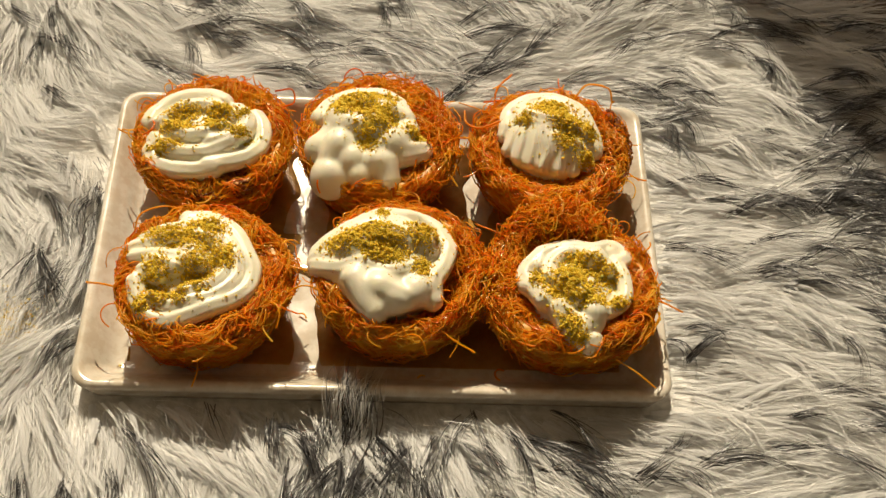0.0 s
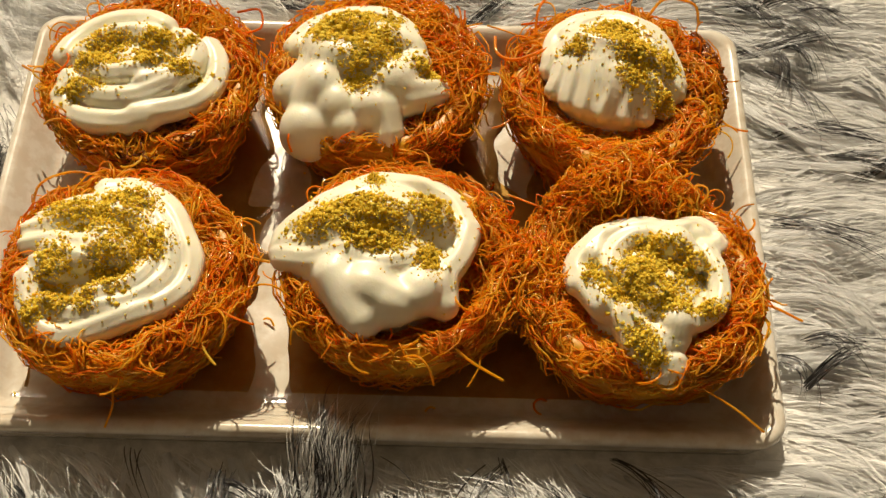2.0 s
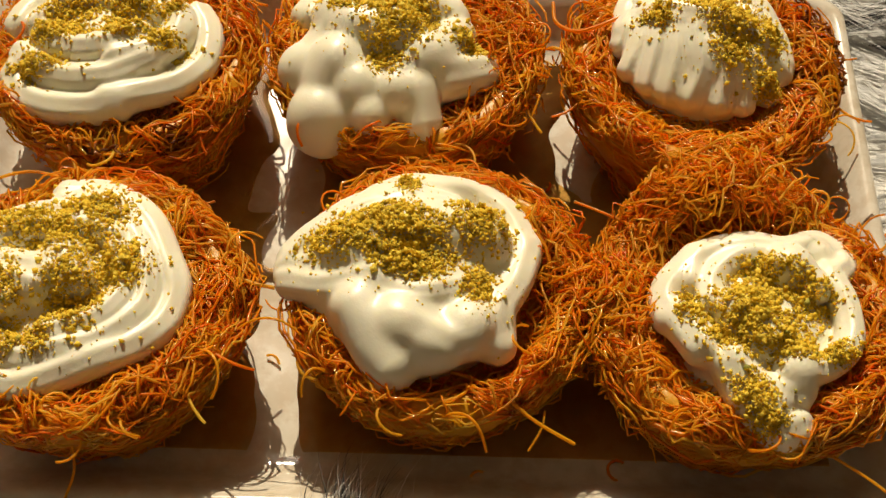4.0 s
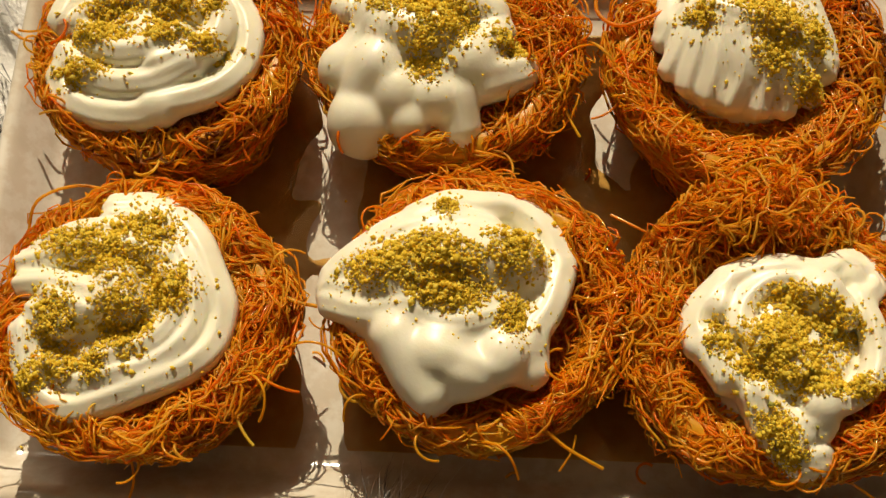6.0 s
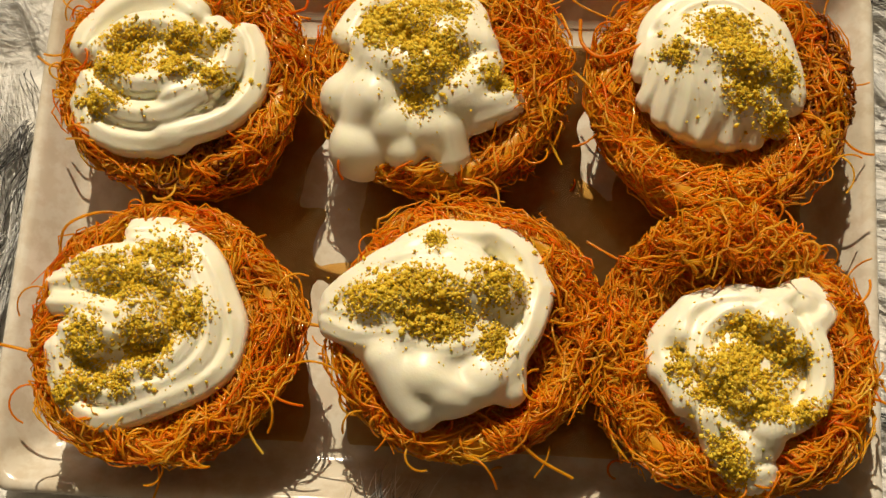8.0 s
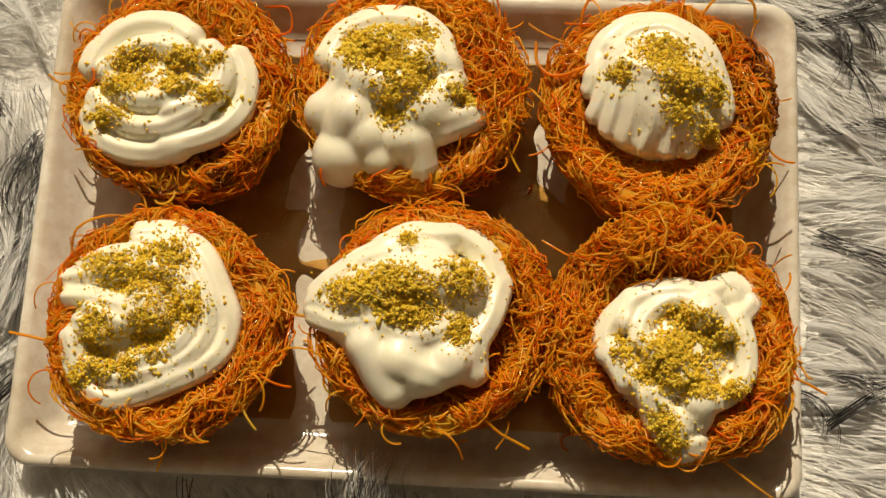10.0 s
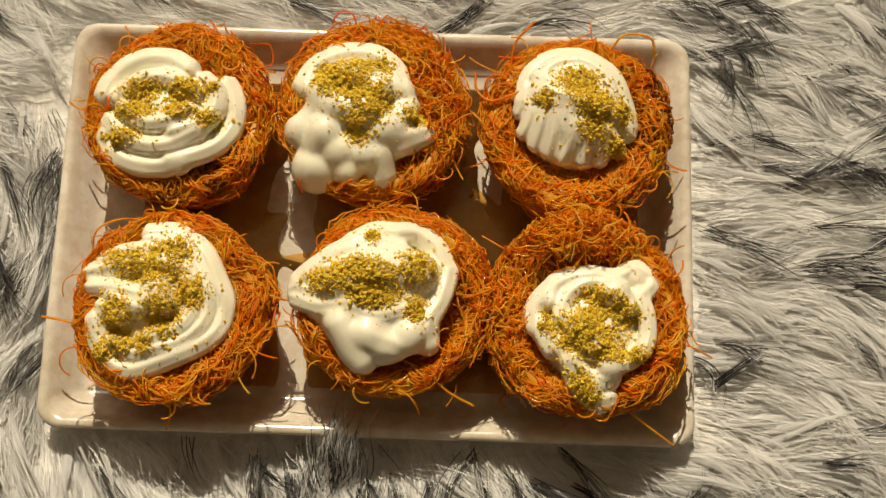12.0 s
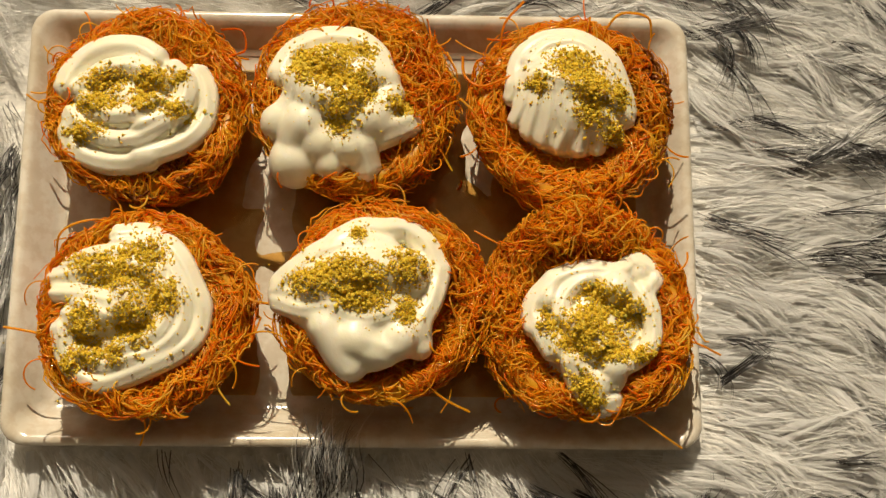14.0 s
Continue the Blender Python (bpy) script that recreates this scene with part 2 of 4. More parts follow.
# ---- room ----
def build_room():
    R, T, Hc = ROOM, 0.2, 2.85
    F = -0.012
    for name, bm, mat, label in (
        ("floor", box_bm(-R, R, -R, R, F - 0.1, F), MAT_FLOOR, "dark brown carpeted floor"),
        ("ceiling", box_bm(-R - T, R + T, -R - T, R + T, Hc, Hc + 0.1), MAT_CEIL, "plain off-white ceiling"),
        ("wall_south", box_bm(-R - T, R + T, -R - T, -R, F - 0.1, Hc), MAT_WALL, "plain warm beige wall"),
        ("wall_east", box_bm(R, R + T, -R, R, F - 0.1, Hc), MAT_WALL, "plain warm beige wall"),
        ("wall_west", box_bm(-R - T, -R, -R, R, F - 0.1, Hc), MAT_WALL, "plain warm beige wall"),
    ):
        ob = part(name, bm, mat, None)
        tagged(ob, label, name.split("_")[0], kind="structure")
    # this wall and its window are unseen, added to bound the sun patch
    bm = box_bm(-R - T, WIN_X0, R, R + T, F - 0.1, Hc)
    box_bm(WIN_X1, R + T, R, R + T, F - 0.1, Hc, bm)
    box_bm(WIN_X0, WIN_X1, R, R + T, F - 0.1, WIN_Z0, bm)
    box_bm(WIN_X0, WIN_X1, R, R + T, WIN_Z1, Hc, bm)
    # unseen wedge added in the lower corner to slant the sun patch's edge
    shade_corner = [(WIN_X1 - 0.16, WIN_Z0), (WIN_X1, WIN_Z0), (WIN_X1, WIN_Z0 + 0.5)]
    lo, hi = [[bm.verts.new((x, y, z)) for x, z in shade_corner] for y in (R + 0.002, R + 0.06)]
    bm.faces.new(lo)
    bm.faces.new(hi[::-1])
    for k in range(3):
        bm.faces.new((lo[k], hi[k], hi[(k + 1) % 3], lo[(k + 1) % 3]))
    bmesh.ops.recalc_face_normals(bm, faces=bm.faces)
    tagged(part("wall_north", bm, MAT_WALL, None), "unseen beige wall with an opening added to bound the sun patch", "wall", kind="structure")
    w = thing("unseen_window_1", ((WIN_X0 + WIN_X1) / 2, R + 0.1, WIN_Z0), "unseen white frame added round the opening for the sun", "window", kind="structure")
    cx, hw, hh = 0, (WIN_X1 - WIN_X0) / 2, WIN_Z1 - WIN_Z0
    for nm, a in (("added_window_frame", (-hw, -hw + 0.04, -0.03, 0.03, 0.0, hh)), ("added_window_frame", (hw - 0.04, hw, -0.03, 0.03, 0.0, hh)),
                  ("added_window_frame", (-hw + 0.04, hw - 0.04, -0.03, 0.03, 0.0, 0.04)), ("added_window_frame", (-hw + 0.04, hw - 0.04, -0.03, 0.03, hh - 0.04, hh))):
        part(nm, box_bm(*a, bevel=0.004), MAT_FRAME, w)


build_room()


# ---- fur rug ----
TRAY_X, TRAY_Y, TRAY_H = 0.1745, 0.1155, 0.022


def flow(x, y):
    """The lie of the pile, radians."""
    a = -1.15 + 0.75 / (1 + np.exp(-(x - 0.12) / 0.05)) + 0.55 / (1 + np.exp(-(y - 0.10) / 0.05))
    a = a + 0.38 * np.sin(9 * x + 5 * y + 0.6) + 0.30 * np.sin(23 * x - 17 * y + 2.0) + 0.22 * np.sin(-31 * y + 11 * x)
    return a


def rug_edge(x, y):
    """Positive inside the rug."""
    d = np.minimum(np.minimum(0.52 + x, 0.62 - x), np.minimum(y + 0.42, 0.50 - y))
    c = (0.315 - x) * 0.62 + (0.235 - y) * 0.78 + 0.012 * np.sin(40 * x) + 0.01 * np.sin(55 * y)
    return np.minimum(d, c)


def hairs(rng, roots, ang, length, curl, lift, clump_pull, K=6):
    """Curved hairs from their roots: (n, K, 3)."""
    n = len(roots)
    s = np.linspace(0, 1, K)[None, :]
    th = ang[:, None] + curl[:, None] * s ** 1.3
    st = length[:, None] / (K - 1)
    dx, dy = np.cos(th) * st, np.sin(th) * st
    x = roots[:, 0:1] + np.cumsum(np.concatenate([np.zeros((n, 1)), dx[:, 1:]], 1), 1)
    y = roots[:, 1:2] + np.cumsum(np.concatenate([np.zeros((n, 1)), dy[:, 1:]], 1), 1)
    off = clump_pull[:, None, :] * (s[..., None] ** 1.2)
    x, y = x + off[..., 0], y + off[..., 1]
    z = lift[:, None] * np.sin(np.pi * np.clip(0.12 + 0.70 * s, 0, 1)) ** 1.0 + 0.001
    return np.stack([x, y, z + 0 * x], -1)


def ribbons(rng, P, width):
    """Flat tapered hairs along paths (n, K, 3)."""
    n, K, _ = P.shape
    t = np.gradient(P, axis=1)
    side = np.stack([-t[..., 1], t[..., 0], rng.normal(0, 0.45, (n, 1)) * np.linalg.norm(t[..., :2], axis=2)], -1)
    side /= np.linalg.norm(side, axis=2, keepdims=True) + 1e-9
    s = np.linspace(0, 1, K)[None, :, None]
    w = width[:, None, None] * (0.55 + 0.45 * np.sin(np.pi * np.clip(s + 0.15, 0, 1))) * (1 - s ** 3 * 0.92)
    V = np.stack([P - side * w, P + side * w], 2)
    idx = np.arange(n * K * 2).reshape(n, K, 2)
    q = np.stack([idx[:, :-1, 0], idx[:, :-1, 1], idx[:, 1:, 1], idx[:, 1:, 0]], -1).reshape(-1, 4)
    return V.reshape(-1, 3), q


def keep_off_tray(P, margin=0.0):
    inside = (np.abs(P[..., 0]) < TRAY_X + margin) & (np.abs(P[..., 1]) < TRAY_Y + margin)
    return ~inside.any(1)


def build_rug():
    rng = np.random.default_rng(5)
    rug = thing("fur_rug", (0, 0, 0), "shaggy white faux fur rug with black-tipped tufts", "rug")
    # backing: a soft sheet, lifting off a little away from the tray
    nx, ny = 96, 80
    xs, ys = np.meshgrid(np.linspace(-0.52, 0.60, nx), np.linspace(-0.42, 0.48, ny), indexing="ij")
    e = rug_edge(xs, ys)
    away = np.clip(np.maximum(np.abs(xs) - TRAY_X, np.abs(ys) - TRAY_Y) / 0.05, 0, 1)
    top = away * (0.003 + 0.003 * np.sin(31 * xs + 12 * ys) * np.sin(27 * ys))
    idx = np.arange(nx * ny).reshape(nx, ny)
    ok = (e[:-1, :-1] > 0) & (e[1:, :-1] > 0) & (e[:-1, 1:] > 0) & (e[1:, 1:] > 0)
    q = np.stack([idx[:-1, :-1], idx[1:, :-1], idx[1:, 1:], idx[:-1, 1:]], -1)[ok]
    back = mesh_object("backing", np.stack([xs, ys, top], -1).reshape(-1, 3), None, MAT_BACKING, rug, quads=q)
    sol = back.modifiers.new("thick", "SOLIDIFY")
    sol.thickness, sol.offset = 0.011, -1

    # locks: hairs gather towards the tip of the lock that they grow in
    cell = 0.016
    gx, gy = np.meshgrid(np.arange(-0.52, 0.58, cell), np.arange(-0.40, 0.46, cell))
    cc = np.stack([gx.ravel(), gy.ravel()], 1) + rng.uniform(-0.5, 0.5, (gx.size, 2)) * cell
    nc = len(cc)
    lock = dict(ang=flow(cc[:, 0], cc[:, 1]) + rng.normal(0, 0.25, nc), length=rng.uniform(0.044, 0.092, nc),
                curl=0.55 * np.sin(17 * cc[:, 0] - 13 * cc[:, 1]) + rng.normal(0, 0.30, nc), lift=rng.uniform(0.003, 0.0165, nc))
    def grown(n, pull_lo, pull_hi, lo, hi, K):
        roots = np.stack([rng.uniform(-0.40, 0.46, n), rng.uniform(-0.28, 0.36, n)], 1)
        gi = np.clip(np.rint((roots[:, 0] + 0.52) / cell), 0, gx.shape[1] - 1).astype(int)
        gj = np.clip(np.rint((roots[:, 1] + 0.40) / cell), 0, gx.shape[0] - 1).astype(int)
        c = gj * gx.shape[1] + gi
        pull = (cc[c] - roots) * rng.uniform(pull_lo, pull_hi, (n, 1))
        P = hairs(rng, roots, lock["ang"][c] + rng.normal(0, 0.14, n), lock["length"][c] * rng.uniform(0.65, 1.1, n),
                  lock["curl"][c] + rng.normal(0, 0.25, n), lock["lift"][c] * rng.uniform(lo, hi, n), pull, K)
        return P, rug_edge(roots[:, 0], roots[:, 1]) > 0

    # wide locks first
    K, U = 7, 4
    P, on = grown(13000, 0.2, 0.7, 0.55, 1.05, K)
    P = P[on & keep_off_tray(P, 0.001)]
    m = len(P)
    t = np.gradient(P, axis=1)
    side = np.stack([-t[..., 1], t[..., 0], rng.normal(0, 0.25, (m, 1)) * np.linalg.norm(t[..., :2], axis=2)], -1)
    side /= np.linalg.norm(side, axis=2, keepdims=True) + 1e-9
    v = np.linspace(0, 1, K)[None, :, None]
    w = rng.uniform(0.0010, 0.0032, (m, 1, 1)) * np.sin(np.pi * np.clip(0.25 + 0.74 * v, 0, 1)) ** 0.8 * (1 - 0.75 * v)
    u = np.linspace(-1, 1, U)
    V = P[:, :, None] + side[:, :, None] * (w[:, :, None] * u[None, None, :, None])
    V[..., 2] += w * 0.55 * (1 - u ** 2)
    idx = np.arange(m * K * U).reshape(m, K, U)
    q = np.stack([idx[:, :-1, :-1], idx[:, :-1, 1:], idx[:, 1:, 1:], idx[:, 1:, :-1]], -1).reshape(-1, 4)
    ob = tagged(mesh_object("fur_lock", V.reshape(-1, 3), None, MAT_LOCK, rug, "soft cream-white locks", quads=q), kind="stuff")
    al = np.stack(np.broadcast_arrays(u[None, None, :], v, rng.random((m, 1, 1))), -1).reshape(-1, 3)
    ob.data.attributes.new("along", "FLOAT_VECTOR", "POINT").data.foreach_set("vector", np.ascontiguousarray(al, np.float32).ravel())

    # single fine hairs over them
    P, on = grown(98000, 0.30, 0.9, 0.6, 1.2, 5)
    P = P[on & keep_off_tray(P)]
    V, q = ribbons(rng, P, rng.uniform(0.00009, 0.00022, len(P)))
    tagged(mesh_object("pile_hair", V, None, MAT_FUR, rug, "long cream-white pile", quads=q), kind="stuff")

    # tufts of longer guard hairs, black towards their ends, over the white pile
    nt_ = 1080
    tc = np.stack([rng.uniform(-0.40, 0.46, nt_), rng.uniform(-0.27, 0.34, nt_)], 1)
    # tufts crowd towards the right, partly in place of the shade there
    thin = 0.5 + 0.5 * np.sin(13 * tc[:, 0] + 2.0) * np.sin(15 * tc[:, 1] + 9 * tc[:, 0]) + 0.5 * (tc[:, 0] > 0.22)
    tc = tc[(rng.random(nt_) < 0.35 + 0.65 * thin)]
    sparse = ((tc[:, 0] > 0.12) & (tc[:, 1] < -0.09)) | ((tc[:, 0] < -0.19) & (np.abs(tc[:, 1] - 0.03) < 0.09))
    tc = tc[~sparse | (rng.random(len(tc)) < 0.4)]
    # extra tufts before the tray and at the right also stand in for shade
    tc = np.concatenate([tc, np.stack([rng.uniform(-0.07, 0.13, 26), rng.uniform(-0.160, -0.128, 26)], 1),
                         np.stack([rng.normal(0.315, 0.026, 60), rng.normal(0.045, 0.040, 60)], 1)])
    nt_ = len(tc)
    per = rng.integers(6, 23, nt_)
    ang0, len0 = flow(tc[:, 0], tc[:, 1]) + rng.normal(0, 0.28, nt_), rng.uniform(0.030, 0.078, nt_)
    curl0, lift0 = rng.normal(0, 0.6, nt_), rng.uniform(0.0125, 0.020, nt_)
    g = np.repeat(np.arange(nt_), per)
    m = len(g)
    wide = rng.uniform(0.0008, 0.0030, nt_)[g][:, None]
    off = rng.normal(0, 1, (m, 2)) * wide
    P = hairs(rng, tc[g] + off, ang0[g] + rng.normal(0, 0.07, m), len0[g] * rng.uniform(0.6, 1.1, m), curl0[g] + rng.normal(0, 0.18, m),
              lift0[g] * rng.uniform(0.8, 1.1, m), -off * rng.uniform(0.4, 0.95, (m, 1)), K=8)
    keep = keep_off_tray(P) & (rug_edge(P[:, 0, 0], P[:, 0, 1]) > 0)
    P = P[keep]
    # one tuft leans over the front rim of the tray
    m = 130
    x0, k = rng.normal(-0.020, 0.006, (m, 1)), np.linspace(0, 1, 8)[None, :]
    x = x0 + rng.normal(0.014, 0.005, (m, 1)) * k + 0.005 * np.sin(4 * k + rng.normal(1.0, 0.7, (m, 1)))
    y = -0.142 + rng.normal(0, 0.004, (m, 1)) + rng.uniform(0.026, 0.044, (m, 1)) * k
    z = 0.003 + rng.uniform(0.023, 0.027, (m, 1)) * np.sin(1.75 * k)
    lean = np.stack([x, y, z], -1)
    P = np.concatenate([P, lean[:62]])
    V, q = ribbons(rng, lean[62:], rng.uniform(0.00012, 0.00025, m - 62))
    tagged(mesh_object("leaning_hair", V, None, MAT_FUR, rug, "white hairs over the tray's rim", quads=q), kind="stuff")
    V, q = ribbons(rng, P, rng.uniform(0.00017, 0.00038, len(P)))
    tagged(mesh_object("dark_tuft_hair", V, None, MAT_FUR_DARK, rug, "black tuft hairs", quads=q), kind="stuff")


build_rug()


# ---- serving tray ----
def build_tray():
    """Rounded rectangle rings from the middle of the floor over the rim and back under the foot."""
    rings = [  # inset from the outer rim, height
        (0.060, 0.0050), (0.030, 0.0050), (0.0235, 0.0052), (0.0195, 0.0063), (0.0165, 0.0092), (0.0085, 0.0180), (0.0060, 0.0205),
        (0.0042, 0.0217), (0.0022, 0.0219), (0.0006, 0.0212), (0.0, 0.0198), (0.0001, 0.0180), (0.0012, 0.0150), (0.0036, 0.0070), (0.0052, 0.0022), (0.0085, 0.0002), (0.060, 0.0002)]
    seg = 10
    verts, loops = [], []
    for inset, z in rings:
        r = max(0.013 - inset * 0.35, 0.004)
        hx, hy = TRAY_X - inset - r, TRAY_Y - inset - r
        loop = []
        for qx, qy, a0 in ((1, 1, 0), (-1, 1, 90), (-1, -1, 180), (1, -1, 270)):
            for i in range(seg + 1):
                a = radians(a0 + 90 * i / seg)
                loop.append(len(verts))
                verts.append((qx * hx + r * math.cos(a), qy * hy + r * math.sin(a), z))
        loops.append(loop)
    n = len(loops[0])

    def band(a, b):
        return [(a[i], a[(i + 1) % n], b[(i + 1) % n], b[i]) for i in range(n)]
    tray = thing("serving_tray", (0, 0, 0), "glossy ivory rectangular serving tray with raised rim", "tray")
    well = [tuple(range(n))] + band(loops[0], loops[1])
    mesh_object("well", verts[:2 * n], [f[::-1] for f in well[1:]] + [well[0]], MAT_TRAY, tray, "flat glossy tray floor with syrup stains")
    rim = [f for a, b in zip(loops[1:], loops[2:]) for f in band(a, b)[::1]] + [tuple(loops[-1])]
    rim = [tuple(v - n for v in f[::-1]) for f in rim]
    ob = mesh_object("rim", verts[n:], rim, MAT_TRAY, tray, "raised ivory rim and underside")


build_tray()
FLOOR_Z = 0.005


def build_syrup():
    """Thin amber sugar syrup over the tray's floor, uneven-edged; its tint also stands in for brown shade."""
    m, nt, b = material("amber_syrup")
    tr = nt.nodes.new("ShaderNodeBsdfTransparent")
    tr.inputs[0].default_value = (0.95, 0.74, 0.40, 1)
    gl = add(nt, "ShaderNodeBsdfGlossy", Roughness=0.07)
    fr = add(nt, "ShaderNodeFresnel", IOR=1.45)
    mx = nt.nodes.new("ShaderNodeMixShader")
    nt.links.new(fr.outputs[0], mx.inputs[0])
    nt.links.new(tr.outputs[0], mx.inputs[1])
    nt.links.new(gl.outputs[0], mx.inputs[2])
    nt.links.new(mx.outputs[0], nt.nodes["Material Output"].inputs[0])
    nx, ny = 150, 96
    xs, ys = np.meshgrid(np.linspace(-0.147, 0.147, nx), np.linspace(-0.088, 0.088, ny), indexing="ij")
    f = np.array([[noise.noise((x * 22, y * 22, 4.0)) + 0.5 * noise.noise((x * 60, y * 60, 9.0)) for y in ys[0]] for x in xs[:, 0]])
    # film kept off the sunlit strips between nests, so they stay pale
    sunlit_gap = np.exp(-((xs + 0.045) / 0.014) ** 2) + np.exp(-((xs - 0.066) / 0.010) ** 2) * (ys > -0.02)
    depth = 0.62 + f - 0.9 * sunlit_gap - 0.9 * (xs < -0.13)
    z = FLOOR_Z + np.clip(depth * 0.0022, -0.0004, 0.0006) + 0.00004 * f * (depth > 0)
    idx = np.arange(nx * ny).reshape(nx, ny)
    ok = (depth[:-1, :-1] > -0.15) | (depth[1:, 1:] > -0.15)
    q = np.stack([idx[:-1, :-1], idx[1:, :-1], idx[1:, 1:], idx[:-1, 1:]], -1)[ok]
    ob = mesh_object("syrup_puddle", np.stack([xs, ys, z], -1).reshape(-1, 3), None, m, quads=q)
    tagged(ob, "thin glossy amber syrup on the tray, tinted to deepen its brown shade", "syrup")


build_syrup()


# ---- kunafa nests ----
def build_nest(seed, cx, cy, R, top=0.041, piles=(), n_wall=950, n_top=1000, n_loose=44, hollow=0.0385, burnt=()):
    """A cup of shredded pastry: a baked core, a mass of wound threads and loose curly threads on the rim."""
    rng = np.random.default_rng(seed)
    nest = thing("kunafa_nest", (cx, cy, FLOOR_Z), "golden crisp shredded pastry nest on the ivory tray", "pastry", "pastry nests on the tray")
    prof = [(0.0, 0.0), (0.64, 0.0), (0.70, 0.003), (0.885, 0.5 * top), (0.985, 0.80 * top), (0.97, 1.01 * top), (0.85, 1.10 * top), (0.72, hollow + 0.001), (0.5, hollow - 0.001), (0.0, hollow)]
    m = 72
    verts, faces = [], []
    for j, (r, z) in enumerate(prof):
        for i in range(m):
            a = 2 * math.pi * i / m
            w = 1 + 0.035 * noise.noise((2.2 * math.cos(a), 2.2 * math.sin(a), seed * 3.1 + z * 40))
            verts.append((R * r * w * math.cos(a), R * r * w * math.sin(a), z + (0.0025 * noise.noise((5 * r * math.cos(a), 5 * r * math.sin(a), seed)) if z > 0.005 else 0)))
    for j in range(len(prof) - 1):
        faces += [(j * m + i, j * m + (i + 1) % m, (j + 1) * m + (i + 1) % m, (j + 1) * m + i) for i in range(m)]
    mesh_object("pastry_core", verts, faces, MAT_CORE, nest, "dark baked pastry body")

    K = 9
    s = np.linspace(0, 1, K)[None, :]

    def bundled(x, spread, size=5):
        """Threads run in small bundles: neighbours share a value but for a little spread."""
        return np.repeat(x[::size], size, axis=0)[:len(x)] + rng.normal(0, spread, x.shape)

    def wobble(n, amp):
        ph = bundled(rng.uniform(0, 6.28, (n, 3, 2)), 0.5)
        fr = bundled(rng.uniform(0.8, 2.4, (n, 3, 2)), 0.08)
        return np.stack([amp * (np.sin(6.28 * fr[:, i, :1] * s + ph[:, i, :1]) + 0.5 * np.sin(12 * fr[:, i, 1:] * s + ph[:, i, 1:])) for i in range(3)], -1)

    sets = []
    # windings round the wall
    n = n_wall
    a0, span = bundled(rng.uniform(0, 6.28, (n, 1)), 0.05), bundled(rng.uniform(0.25, 1.1, (n, 1)) * rng.choice([-1, 1], (n, 1)), 0.1)
    z = bundled(rng.uniform(0.002, top, (n, 1)), 0.0012) + bundled(rng.normal(0, 0.010, (n, 1)), 0.002) * (s - 0.5) * 2
    z = np.clip(z, 0.0012, top + 0.003)
    ang = a0 + span * s
    rad = R * (0.72 + 0.26 * (z / top) ** 0.8) * (1 + 0.035 * np.sin(3 * ang + seed) + 0.03 * np.sin(5 * ang + 2.3 * seed)) + rng.normal(0, 0.0017, (n, 1))
    P = np.stack([rad * np.cos(ang), rad * np.sin(ang), z], -1) + wobble(n, 0.0014)
    P[..., 2] = np.maximum(P[..., 2], 0.0010)
    sets.append(P)
    # tangle on the rim and over the top
    n = n_top
    a0 = bundled(rng.uniform(0, 6.28, (n, 1)), 0.05)
    rr = bundled(R * np.sqrt(rng.uniform(0.25, 0.98, (n, 1))), 0.0014)
    head = a0 + bundled(1.57 * rng.choice([-1, 1], (n, 1)) + rng.normal(0, 0.75, (n, 1)), 0.18)
    ln = rng.uniform(0.014, 0.046, (n, 1))
    bend = bundled(rng.normal(0, 1.7, (n, 1)), 0.3)
    th = head + bend * (s - 0.5)
    stp = ln / (K - 1)
    x = rr * np.cos(a0) + np.cumsum(np.cos(th) * stp, 1) - 0.5 * ln * np.cos(head)
    y = rr * np.sin(a0) + np.cumsum(np.sin(th) * stp, 1) - 0.5 * ln * np.sin(head)
    d = np.sqrt(x * x + y * y) / R
    over = np.maximum(d - 1.0, 0)
    x, y = x / (1 + over), y / (1 + over)
    zz = np.interp(d, [0, 0.5, 0.72, 0.84, 0.95, 1.05], [hollow + .001, hollow + .001, hollow + .003, top + .001, top + .001, top - .006])
    lump = 0.0028 * np.sin(170 * x + seed) * np.sin(150 * y + 2 * seed)
    z = zz + (lump + rng.uniform(0.0, 0.0042, (n, 1)) + 0.004 * np.sin(np.pi * s) * rng.random((n, 1))) * np.clip((d - 0.55) / 0.25, 0.1, 1)
    sets.append(np.stack([x, y, z], -1) + wobble(n, 0.0011))
    # higher heaps of threads
    for px, py, sx, sy, hz, cnt in piles:
        n = cnt
        bx, by = rng.normal(0, 0.5, (n, 1)), rng.normal(0, 0.5, (n, 1))
        q = np.clip(1 - (bx * bx + by * by) * 0.8, 0.05, 1)
        zc = top - 0.006 + rng.uniform(0, 1, (n, 1)) * (hz - top + 0.006) * q
        head, el = rng.uniform(0, 6.28, (n, 1)), rng.normal(0.15, 0.45, (n, 1))
        ln = rng.uniform(0.014, 0.036, (n, 1))
        th = head + rng.normal(0, 1.7, (n, 1)) * (s - 0.5)
        stp = ln / (K - 1)
        x = px + sx * bx + np.cumsum(np.cos(th) * np.cos(el) * stp, 1) - 0.5 * ln * np.cos(head)
        y = py + sy * by + np.cumsum(np.sin(th) * np.cos(el) * stp, 1) - 0.5 * ln * np.sin(head)
        z = zc + ln * np.sin(el) * (s - 0.5) - 0.006 * (2 * s - 1) ** 2
        lim = 1.08 * R / np.maximum(np.sqrt(x * x + y * y), 1.08 * R)
        sets.append(np.stack([x * lim, y * lim, np.maximum(z, 0.002)], -1) + wobble(n, 0.0011))
    P = np.concatenate(sets)
